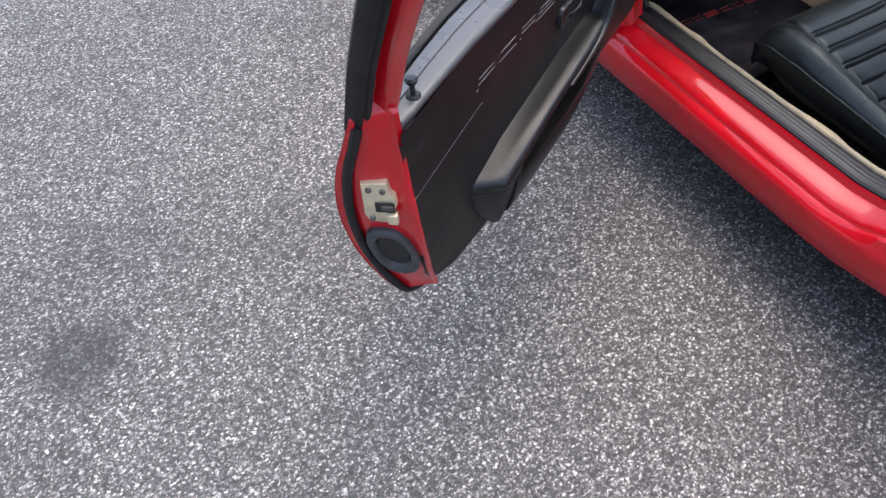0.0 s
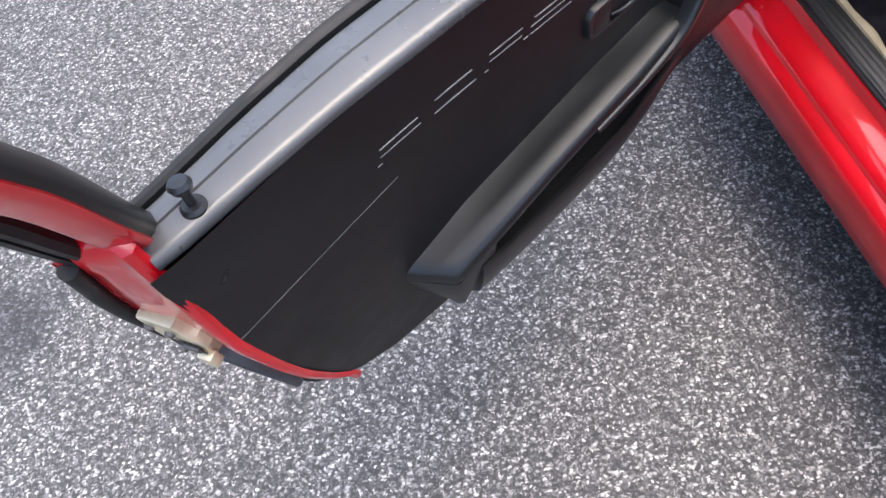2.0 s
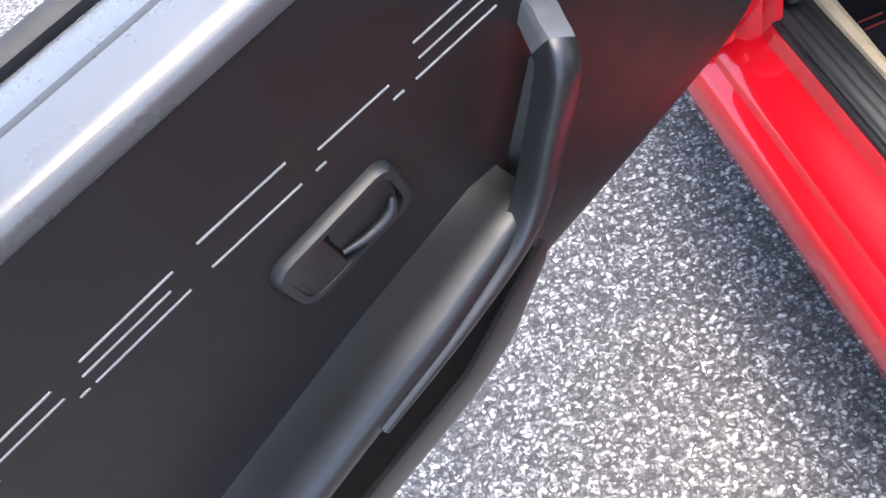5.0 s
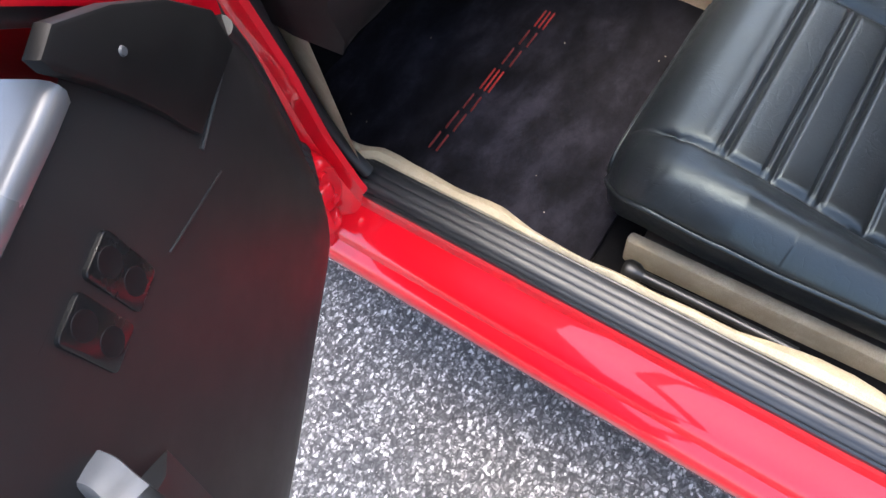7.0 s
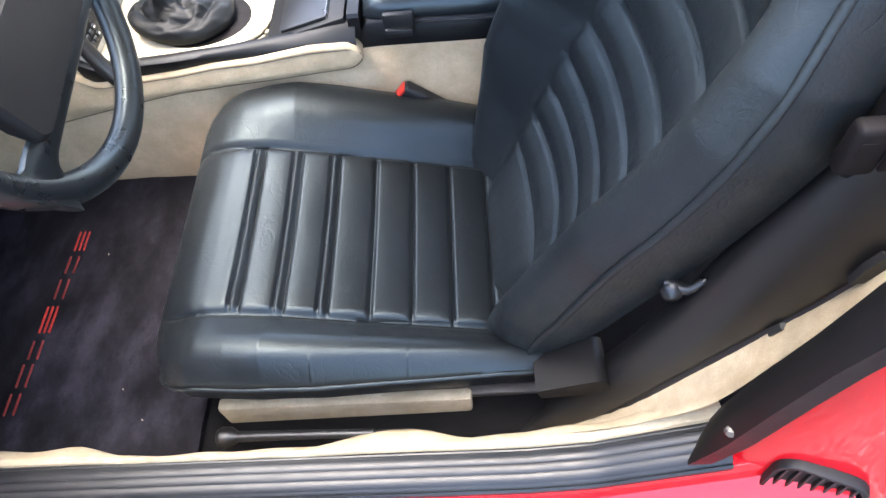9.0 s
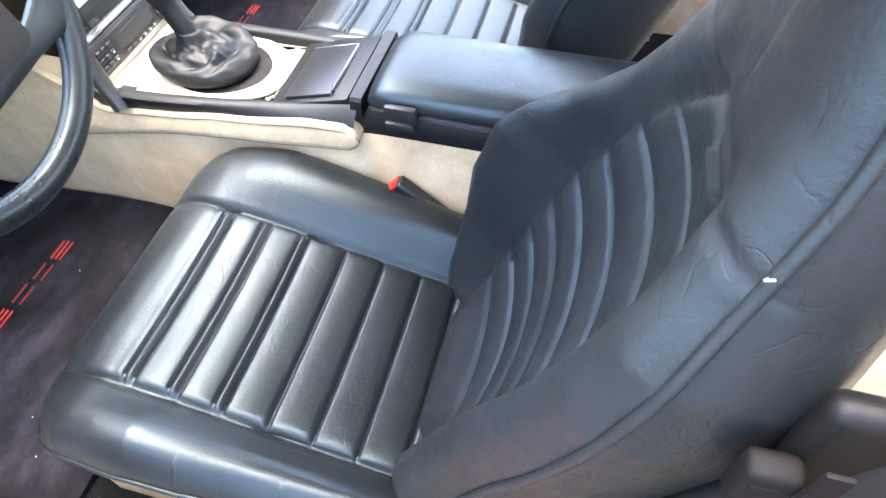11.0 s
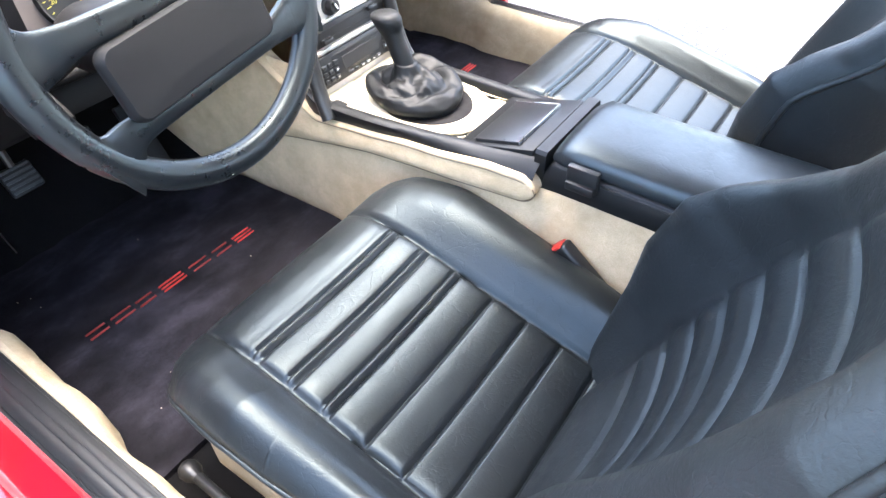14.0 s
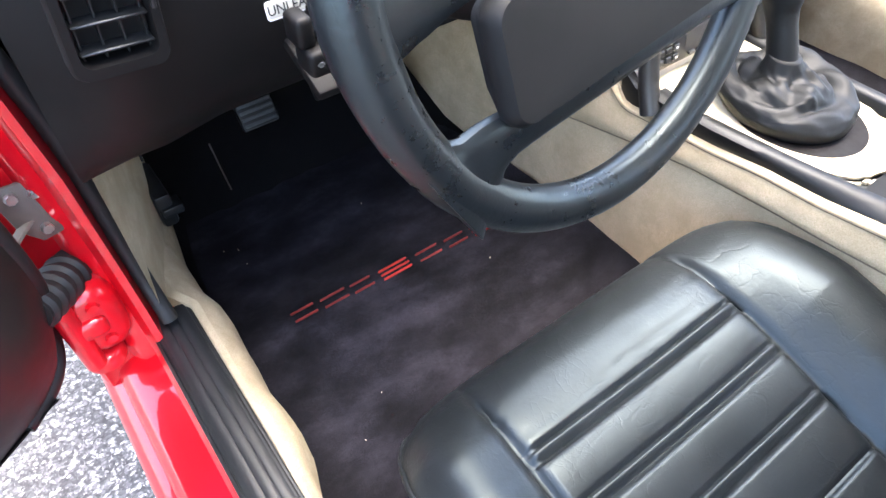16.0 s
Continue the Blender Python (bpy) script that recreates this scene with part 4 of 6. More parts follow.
    for cx in (-0.018, 0.020):
        part("rocker", moved(plate(rounded(0.031, 0.055, 0.005), 0.0, 0.0055, 0.0016), sm @ Matrix.Translation((cx, -0.001, 0))), GLOSSBLACK, door, "glossy black window switch")
        for cy in (-0.013, 0.013):
            part("thumb_dish", moved(lathe([(0.0, 0.0056), (0.0085, 0.0058), (0.0092, 0.0060), (0.0098, 0.0050)], 20), sm @ Matrix.Translation((cx, cy, 0)) @ Matrix.Diagonal((0.95, 1.15, 1, 1))), DISH, door)
    # plain silver bars along the panel
    def bar(u0, z0, u1, z1, w=0.0007):
        d = Vector((u1 - u0, 0, z1 - z0))
        a = Vector((-d.z, 0, d.x)).normalized() * w
        p = [Vector((u, face_n(u, z), z)) for u, z in ((u0, z0), (u1, z1))]
        o = Vector((0, 0.0008, 0))
        bmx = bmesh.new()
        vs = [bmx.verts.new(q) for q in (p[0] - a - o, p[1] - a - o, p[1] + a - o, p[0] + a - o, p[0] - a * 0.6 + o, p[1] - a * 0.6 + o, p[1] + a * 0.6 + o, p[0] + a * 0.6 + o)]
        for f in ((0, 1, 5, 4), (1, 2, 6, 5), (2, 3, 7, 6), (3, 0, 4, 7), (4, 5, 6, 7)):
            bmx.faces.new([vs[i] for i in f])
        part("trim_line", bmx, SILVERLINE, door, "thin silver line")
    h, s = 0.0215, -0.040      # height of the row, and its slope towards the latch
    def row(u0, u1, f):
        z = lambda u: 0.804 + s * max(0, u - 0.60) + h * f - 0.004 * max(0, u - 0.60)
        bar(u0, z(u0), u1, z(u1))
    for u0, u1, f in ((0.407, 0.463, 1.0), (0.406, 0.463, 0.5), (0.406, 0.469, 0.0), (0.485, 0.535, 0.5), (0.478, 0.486, 0.0), (0.535, 0.542, 0.0),
                      (0.552, 0.609, 0.9), (0.552, 0.613, 0.0), (0.626, 0.684, 0.8), (0.634, 0.690, 0.4), (0.628, 0.690, -0.05), (0.702, 0.750, 0.75), (0.703, 0.750, 0.3),
                      (0.694, 0.700, -0.05), (0.752, 0.757, -0.15), (0.775, 0.826, 0.72), (0.770, 0.829, -0.1), (0.850, 0.902, 0.6), (0.848, 0.903, 0.1), (0.903, 0.909, -0.35)):
        row(u0, u1, f)
    # the long crease, the front seam and small marks
    def line(pts, r, mt, nm="crease"):
        part(nm, tube([(u, face_n(u, z) + 0.0002, z) for u, z in pts], r, 6, 3), mt, door)
    line([(1.122, 0.712), (1.05, 0.722), (0.97, 0.734), (0.89, 0.746)], 0.0006, DULLLINE)
    line([(0.092, 0.800), (0.165, 0.790)], 0.0022, SATIN, "seam")
    line([(0.163, 0.760), (0.242, 0.784)], 0.0009, SATIN)
    # scuffs by the latch
    line([(1.095, 0.80), (1.082, 0.812)], 0.0012, SATIN, 'scuff')
    edge = [(0.060, 0.80), (0.034, 0.74), (0.020, 0.66), (0.013, 0.56), (0.011, 0.48), (0.013, 0.448), (0.021, 0.428), (0.036, 0.412), (0.060, 0.407), (0.10, 0.403)]
    part("front_edge", tube([(u, face_n(u, max(z, door_bottom(max(u, 0.012)))) - 0.004, z) for u, z in edge], 0.0095, 12, 5, up=(1, 0.2, 0)), RUBBER, door, "black rubber edge")
    # outside mirror
    rs = []
    for t in np.linspace(0, 1, 14):
        n = -0.105 - 0.20 * t
        r = 0.3 + 0.7 * math.sin(math.pi * min(1, 0.15 + 0.85 * t)) ** 0.5
        rs.append([(0.245 - 0.03 * t + 0.050 * r * math.cos(q), n, 0.885 + 0.02 * t + 0.052 * r * math.sin(q)) for q in np.linspace(0, 2 * math.pi, 20, endpoint=False)])
    part("door_mirror", rings(rs), PAINT, door, "red outside mirror housing")
    return door


build_door(DOORM)
PANG = radians(80)
build_door(Matrix(((math.cos(PANG), math.sin(PANG), 0, -0.10), (math.sin(PANG), -math.cos(PANG), 0, 1.55), (0, 0, 1, 0), (0, 0, 0, 1))), False)

# ---- seats ----
SEAT_Y = 0.405


def build_seat():
    M = Matrix.Translation((-0.4, 0, 0))
    seat = None

    def put(name, bm, mt, label="", parent=None, sharp=85):
        return part(name, moved(bm, M), mt, parent or seat, label, sharp)

    GX = [0.255 + 0.0565 * k for k in range(8)]

    def ins_at(y):
        """Half the pleated panel: it lies a little towards the door."""
        return 0.158 if y < 0 else 0.138

    def width(x):
        return lerp(x, (0.128, 0.185), (0.134, 0.215), (0.145, 0.240), (0.165, 0.258), (0.20, 0.270), (0.28, 0.278), (0.36, 0.276), (0.5, 0.262), (0.62, 0.248), (0.72, 0.235))

    def crown(x):
        return lerp(x, (0.128, 0.405), (0.131, 0.425), (0.137, 0.442), (0.148, 0.459), (0.165, 0.471), (0.19, 0.480), (0.215, 0.483), (0.255, 0.479), (0.30, 0.471), (0.65, 0.386), (0.72, 0.372))

    def half(x, y):
        """Half the cushion's width, less on the door side."""
        return width(x) * (0.905 if y < 0 else 1.0)

    def top(x, y):
        w = half(x, y)
        a = abs(y)
        INS = ins_at(y)
        z = crown(x)
        rise_ = lerp(x, (0.13, 0.0), (0.20, 0.012), (0.30, 0.034), (0.55, 0.052), (0.72, 0.055))
        t = min(1, max(0, (a - INS) / 0.06))
        z += rise_ * t * t * (3 - 2 * t)
        if a < INS:
            z -= 0.006 * (1 - (a / INS) ** 2) * min(1, max(0, (x - 0.16) / 0.1))
            d = min(abs(x - g) for g in GX)
            k = min(1, (INS - a) / 0.012)
            if x > 0.235:
                z -= 0.0062 * bell(d, 0.0028) * k
                z -= 0.0042 * bell(min(abs(x - g + 0.0115) for g in GX[:3]), 0.0024) * k
                z += 0.0022 * (1 - bell(d, 0.013)) * k
            z -= 0.003 * bell(a - INS, 0.012)
        z -= 0.0085 * bell(a - INS, 0.0045) * min(1, max(0, (x - 0.150) / 0.03))
        r = min(0.062, w * 0.4)
        e = max(0.0, (a - (w - r)) / r)
        z -= 0.036 * (1 - math.sqrt(max(0, 1 - min(1, e) ** 2)))
        return z

    xs = sorted(set([round(v, 4) for v in np.arange(0.128, 0.7201, 0.008)] + [0.130, 0.133, 0.14] + [round(g + o, 4) for g in GX for o in (-0.0165, -0.0140, -0.0115, -0.009, -0.006, -0.003, 0, 0.003, 0.006, 0.010)]))
    ys = sorted(set([round(v, 4) for v in np.linspace(-1, 1, 29)]))
    rs, pipe, skirt = [], [], []
    for x in xs:
        w = width(x)
        yy = sorted(set([v * half(x, v) for v in ys] + [s * (ins_at(s) + o) for s in (-1, 1) for o in (-0.012, -0.006, -0.003, 0, 0.003, 0.006, 0.012) if 0.170 < w]))
        while len(yy) < len(ys) + 14:
            yy = sorted(yy + [(yy[0] + yy[1]) / 2])
        zt = [top(x, y) for y in yy]
        pz = min(zt[0] - 0.004, lerp(x, (0.128, 0.385), (0.15, 0.422), (0.20, 0.448), (0.30, 0.452), (0.45, 0.434), (0.58, 0.414), (0.72, 0.395)))
        side = [(0.004, zt[0] - 0.5 * (zt[0] - pz)), (0.002, pz)]
        wl = half(x, -1)
        r = [(x, y, z) for y, z in zip(yy, zt)] + [(x, w + a, z) for a, z in side] + [(x, 0.0, min(pz - 0.02, crown(x) - 0.06))] + [(x, -wl - a, z) for a, z in side[::-1]]
        rs.append(r)
        pipe.append(((x, w + 0.004, pz), (x, -wl - 0.004, pz)))
        inset = 0.028 * lerp(x, (0.128, 1.4), (0.2, 1.0), (0.7, 1.0))
        lo = lerp(x, (0.128, 0.375), (0.20, 0.378), (0.28, 0.358), (0.45, 0.342), (0.56, 0.330), (0.72, 0.32))
        sk = [(0.002, pz - 0.002), (0.001, pz - 0.022), (0.007, pz - 0.06), (inset, lo)]
        skirt.append([(x, w - a, z) for a, z in sk] + [(x, a - wl, z) for a, z in sk[::-1]] + [(x, 0.0, lo + 0.004)])
    seat = part("seat", moved(rings(rs), M), LEATHER, car, "pleated black leather bucket seat", 85)
    seat.matrix_basis = CAR @ pose(0.4, SEAT_Y, 0)
    put("skirt", rings(skirt[::2] + [skirt[-1]]), LEATHER, "black leather cushion skirt")
    loop = [a for a, b in pipe[::-3]] + [(0.1235, y, 0.385) for y in (0.15, 0.0, -0.15)] + [b for a, b in pipe[::3]]
    put("piping", tube(loop, 0.0038, 8, 2), LEATHER, "leather piping")
    # rails and base
    for s in (-1, 1):
        put("seat_rail", box(0.20, 0.66, s * 0.19 - 0.018, s * 0.19 + 0.018, 0.262, 0.285, 0.004), DULLSTEEL, "steel seat rail")
    put("seat_base", box(0.22, 0.66, -0.185, 0.185, 0.285, 0.345, 0.01), PLASTIC)

    # backrest
    SP = [(0.600, 0.385), (0.632, 0.450), (0.662, 0.520), (0.694, 0.592), (0.726, 0.662), (0.753, 0.722), (0.777, 0.787), (0.796, 0.850), (0.815, 0.920), (0.835, 1.0), (0.850, 1.06), (0.864, 1.105), (0.873, 1.125)]
    spine = smooth_path([(x, 0, z) for x, z in SP], 18)
    GZ = [0.475, 0.525, 0.571, 0.618, 0.668, 0.722, 0.786, 0.850]

    # half widths of the backrest and of its pleated panel: towards the door, and towards the tunnel
    def edge_door(z):
        return lerp(z, (0.38, 0.185), (0.43, 0.205), (0.50, 0.216), (0.60, 0.222), (0.71, 0.232), (0.815, 0.238), (0.876, 0.230), (0.927, 0.208), (0.96, 0.198), (1.0, 0.184), (1.06, 0.16), (1.10, 0.14), (1.125, 0.11))

    def edge_tunnel(z):
        return lerp(z, (0.38, 0.20), (0.44, 0.225), (0.50, 0.230), (0.60, 0.234), (0.70, 0.224), (0.785, 0.195), (0.86, 0.147), (0.917, 0.104), (0.96, 0.092), (1.05, 0.082), (1.10, 0.06), (1.125, 0.03))

    def panel_door(z):
        return lerp(z, (0.38, 0.10), (0.50, 0.122), (0.66, 0.135), (0.76, 0.146), (0.83, 0.152), (0.90, 0.148), (0.93, 0.135))

    def panel_tunnel(z):
        return lerp(z, (0.38, 0.10), (0.50, 0.130), (0.60, 0.142), (0.66, 0.146), (0.72, 0.130), (0.77, 0.108), (0.84, 0.065), (0.90, 0.000), (0.93, -0.040))
    rs, pl, side = [], [], []
    for i, p in enumerate(spine):
        d = (spine[min(i + 1, len(spine) - 1)] - spine[max(i - 1, 0)]).normalized()
        f = Vector((-d.z, 0, d.x))            # out of the seat, to the front
        z0 = p.z
        wd, wt = edge_door(z0), edge_tunnel(z0)
        c = (panel_tunnel(z0) - panel_door(z0)) / 2
        head = min(1, max(0, (z0 - 0.87) / 0.14))
        head = head * head * (3 - 2 * head)
        wing = lerp(z0, (0.38, 0.03), (0.45, 0.052), (0.50, 0.066), (0.56, 0.088), (0.63, 0.097), (0.67, 0.080), (0.714, 0.053), (0.785, 0.020), (0.86, 0.014), (0.92, 0.018), (1.0, 0.024), (1.06, 0.03), (1.125, 0.0))
        bol = lerp(z0, (0.38, 0.02), (0.48, 0.050), (0.65, 0.060), (0.82, 0.050), (0.92, 0.034), (1.0, 0.026), (1.06, 0.03), (1.125, 0.0))
        rnd = lerp(z0, (0.55, 0.040), (0.75, 0.030), (0.90, 0.020))
        ring = []
        for k in range(45):
            y = c + (c + wd) * (k / 22 - 1) if k < 22 else c + (wt - c) * (k - 22) / 22
            a = abs(y - c)
            w, ins = (c + wd, c + panel_door(z0)) if y < c else (wt - c, panel_tunnel(z0) - c)
            t = min(1, max(0, (a - ins) / min(0.055, 0.6 * (w - ins))))
            high = bol if y < c else wing            # the wing by the tunnel stands further forward
            dep = high * t * t * (3 - 2 * t)
            dep = dep * (1 - head) + head * high * (1 - 0.5 * (a / w) ** 2)
            if a < ins and z0 < 0.925:
                g = min(abs(z0 - q) for q in GZ)
                kk = min(1, (ins - a) / 0.012)
                dep -= 0.0060 * bell(g, 0.0026) * kk
                dep += 0.0055 * (1 - bell(g, 0.017)) * kk
                dep -= 0.024 * (1 - (a / ins) ** 2) * lerp(z0, (0.42, 0.0), (0.52, 1.0), (0.82, 0.9), (0.92, 0.0))
            dep -= 0.006 * bell(a - ins, 0.006) * lerp(z0, (0.90, 1.0), (0.94, 0.0))
            dep -= 0.0035 * bell(z0 - 0.925 - 0.02 * (1 if y < c else 0), 0.004)
            r = min(0.05, 0.6 * w)
            e = min(1, max(0, (a - (w - r)) / r))
            dep -= rnd * (1 - math.sqrt(1 - e * e))
            ring.append(p + f * dep + Vector((0, y, 0)))
        thick = lerp(z0, (0.38, 0.09), (0.6, 0.098), (0.9, 0.090), (1.05, 0.08), (1.125, 0.05))
        edge, edge_t = bol - rnd, wing - rnd
        back, back_t = [[(0.002, e - 0.010), (0.001, e - 0.4 * (thick + e)), (-0.012, -thick + 0.018), (-0.028, -thick)] for e in (edge, edge_t)]
        ring += [p + f * dd + Vector((0, wt + a, 0)) for a, dd in back_t] + [p - f * (thick + 0.008) + Vector((0, c, 0))] + [p + f * dd + Vector((0, -wd - a, 0)) for a, dd in back[::-1]]
        rs.append(ring)
        pl.append([p + f * (e - 0.010) + Vector((0, y, 0)) for y, e in ((-wd - 0.003, edge), (wt + 0.003, edge_t))])
    put("backrest", rings(rs), BACKLEATHER, "pleated black leather backrest with headrest")
    arc = [q[0] for q in pl[8::8]] + [q[1] for q in pl[8::8][::-1]]
    put("back_piping", tube(arc, 0.0045, 8, 2, up=(1, 0, 0)), BACKLEATHER, "leather piping")
    # recliner cover, its knob and the small tag
    put("hinge_cover", rings([[(x, s, z) for x, z in ((0.640, 0.412), (0.712, 0.437), (0.728, 0.432), (0.733, 0.415), (0.722, 0.398), (0.648, 0.388))] for s in (-0.258, -0.250, -0.195)]), DASH, "black recliner cover")
    put("hinge_cover", rings([[(x, s, z) for x, z in ((0.640, 0.412), (0.712, 0.437), (0.728, 0.432), (0.733, 0.415), (0.722, 0.398), (0.648, 0.388))] for s in (0.258, 0.250, 0.215)]), DASH, "black recliner cover")
    put("backrest_latch", merged(tube([(0.772, -0.215, 0.60), (0.790, -0.228, 0.605), (0.806, -0.226, 0.622)], [0.008, 0.006, 0.003], 8, 4), lathe([(0.0, 0.012), (0.010, 0.010), (0.012, 0.0)], 14, Matrix.Translation((0.776, -0.222, 0.598)) @ pose(0, 0, 0, 90, 0, 0))), SATIN, "black backrest release")
    return seat


seat = build_seat()
passenger = copy_thing(seat, CAR @ pose(0.4, 1.55 - SEAT_Y, 0) @ Matrix.Diagonal((1, -1, 1, 1)))
tagged(passenger, "pleated black leather passenger seat")
# seat tag on the driver's piping
tagw = thing("hook", pose(0.8195, 0.199, 0.958), "small white plastic hook on the backrest piping", "hook")
part("loop", tube([(0.0, 0.002, -0.002), (-0.002, -0.001, 0.000), (-0.001, -0.003, 0.003), (0.001, -0.003, 0.004)], 0.0006, 8, 4), WHITE, tagw)

# ---- floor mats ----
def build_mat(y0):
    mat = thing("floor_mat", pose(-0.15, y0, 0.262), "black carpet floor mat with a row of red stitched bars", "floor mat", "floor mats")
    out = [(-0.330, -0.215), (-0.10, -0.262), (0.29, -0.272), (0.30, 0.292), (0.10, 0.298), (-0.14, 0.286), (-0.245, 0.255), (-0.29, 0.20)]
    rs = []
    for k in range(40):
        x = -0.33 + 0.63 * k / 39
        yl = float(np.interp(x, [-0.33, -0.2, -0.05, 0.3], [-0.215, -0.245, -0.262, -0.272]))
        yr = float(np.interp(x, [-0.33, -0.29, -0.245, -0.14, 0.10, 0.3], [0.12, 0.20, 0.255, 0.286, 0.298, 0.292]))
        rs.append([(x, yl, 0.0)] + [(x, yl + (yr - yl) * j / 30, 0.013 + 0.0028 * noise.noise(Vector((x * 9, j * 0.33, y0))) + 0.0016 * noise.noise(Vector((x * 23, j * 0.9, y0)))) for j in range(31)] + [(x, yr, 0.0)])
    part("mat_carpet", rings(rs), BLACKMAT, mat, "black pile")
    z = 0.0158
    # seven blocks of plain bars
    blocks = [(-0.176, -0.140), (-0.130, -0.090), (-0.082, -0.048), (-0.034, 0.016), (0.030, 0.070), (0.082, 0.118), (0.130, 0.172)]
    for n, (a, b) in enumerate(blocks):
        bold = n in (3, 6)
        thread = THREAD if bold else WORNTHREAD
        xo = 0.012 * (a + b) / 2 / 0.18
        for off in ((-0.0085, 0.0, 0.0085) if bold else (-0.0075, 0.0075)):
            part("stitched_bar", box(off + xo - 0.0013, off + xo + 0.0013, a, b, z - 0.003, z + 0.0010, 0.0008, 1), thread, mat, "red stitched bar")
    return mat


build_mat(0.373)
build_mat(1.177)
crumbs = bmesh.new()
rng = random.Random(4)
for k in range(9):
    x, y, r = rng.uniform(-0.42, 0.12), rng.uniform(0.14, 0.62), rng.uniform(0.0003, 0.0008)
    box(x - r, x + r, y - r * 0.7, y + r * 0.7, 0.2765, 0.2785, 0, 1, crumbs)
tagged(part("lint", crumbs, CREAM), "pale specks of lint on the mat", "lint", kind="stuff")

# ---- steering wheel ----
wc, wn_ = Vector((0.133, 0.36, 0.871)), Vector((0.954, 0.06, 0.294)).normalized()
we1 = Vector((-0.057, 0.998, -0.018)).normalized()
we2 = wn_.cross(we1)
WM = Matrix(((we1.x, we2.x, wn_.x, wc.x), (we1.y, we2.y, wn_.y, wc.y), (we1.z, we2.z, wn_.z, wc.z), (0, 0, 0, 1)))
wheel = thing("steering_wheel", WM, "four-spoke steering wheel in worn black leather", "steering wheel")
R = 0.179
rs = []
for a in np.linspace(0, 2 * math.pi, 96, endpoint=False):
    c, s = math.cos(a), math.sin(a)
    fat = 1.0 + 0.18 * bell(((a - math.radians(5) + math.pi) % (2 * math.pi)) - math.pi, 0.25) + 0.18 * bell(((a - math.radians(178) + math.pi) % (2 * math.pi)) - math.pi, 0.25)
    rs.append([((R + 0.0165 * fat * math.cos(q)) * c, (R + 0.0165 * fat * math.cos(q)) * s, 0.0145 * math.sin(q)) for q in np.linspace(0, 2 * math.pi, 18, endpoint=False)])
rim = part("rim", rings(rs + [rs[0]], cap=False), WHEEL, wheel, "worn leather-wrapped rim")
# stitching on the inside of the rim
st = bmesh.new()
for k in range(150):
    a = 2 * math.pi * k / 150
    b = box(-0.0026, 0.0026, -0.0006, 0.0006, -0.0006, 0.0006, 0, 1)
    moved(b, Matrix.Rotation(a, 4, "Z") @ Matrix.Translation((R - 0.0125, 0, 0.0055)) @ pose(0, 0, 0, 0, 0, 62))
    st = merged(st, b)
tagged(part("stitching", st, STITCH, rim, "pale worn stitching"), kind="stuff")


def spoke(pts, ws, hs):
    path = smooth_path(pts, 6)
    rs = []
    for i, p in enumerate(path):
        d = (path[min(i + 1, len(path) - 1)] - path[max(i - 1, 0)]).normalized()
        a = Vector((0, 0, 1)).cross(d).normalized()
        b = d.cross(a)
        f = i / (len(path) - 1)
        w = lerp(f, *zip(np.linspace(0, 1, len(ws)), ws))
        h = lerp(f, *zip(np.linspace(0, 1, len(hs)), hs))
        rs.append([p + a * w * math.copysign(abs(math.cos(q)) ** 0.7, math.cos(q)) + b * h * math.copysign(abs(math.sin(q)) ** 0.7, math.sin(q)) for q in np.linspace(0, 2 * math.pi, 16, endpoint=False)])
    return rings(rs)


part("spoke", spoke([(-0.176, 0.000, 0.0), (-0.15, -0.002, 0.002), (-0.11, 0.002, 0.006), (0.0, 0.006, 0.008), (0.10, 0.012, 0.006), (0.15, 0.010, 0.002), (0.178, 0.004, 0.0)], [0.040, 0.024, 0.015, 0.013, 0.015, 0.024, 0.040], [0.012, 0.008, 0.007, 0.008, 0.007, 0.008, 0.012]), WHEEL, wheel, "upper pair of black spokes")
part("spoke", spoke([(-0.150, -0.118, 0.0), (-0.128, -0.106, 0.004), (-0.10, -0.094, 0.008), (0.0, -0.084, 0.010), (0.09, -0.074, 0.008), (0.14, -0.066, 0.004), (0.172, -0.064, 0.0)], [0.044, 0.026, 0.015, 0.012, 0.014, 0.024, 0.040], [0.012, 0.008, 0.007, 0.008, 0.007, 0.008, 0.012]), WHEEL, wheel, "lower pair of black spokes")
pad = rings([[(x * s, y * s2, h) for x, y in rounded(0.204, 0.078, 0.014, 6)] for s, s2, h in ((0.86, 0.78, -0.012), (0.94, 0.90, 0.002), (1.0, 1.0, 0.012), (0.995, 0.99, 0.020), (0.96, 0.92, 0.025), (0.5, 0.5, 0.027))])
part("horn_pad", moved(pad, Matrix.Translation((-0.010, -0.042, 0.0)) @ pose(0, 0, 0, 0, 0, 6)), HORN, wheel, "plain black horn pad")
part("column", lathe([(0.0, 0.0), (0.030, -0.005), (0.032, -0.05), (0.040, -0.06), (0.042, -0.16), (0.038, -0.18)], 28, Matrix.Translation((0, -0.03, -0.03))), DASH, wheel, "black column shroud")

# ---- dashboard ----
dash = thing("dashboard", pose(-0.2, 0.775, 0.6), "black moulded dashboard over dark footwells", "dashboard")
DM = Matrix.Translation((0.2, -0.775, -0.6))


def dpart(name, bm, mt, label="", parent=None, sharp=38):
    return part(name, moved(bm, DM), mt, parent or dash, label, sharp)


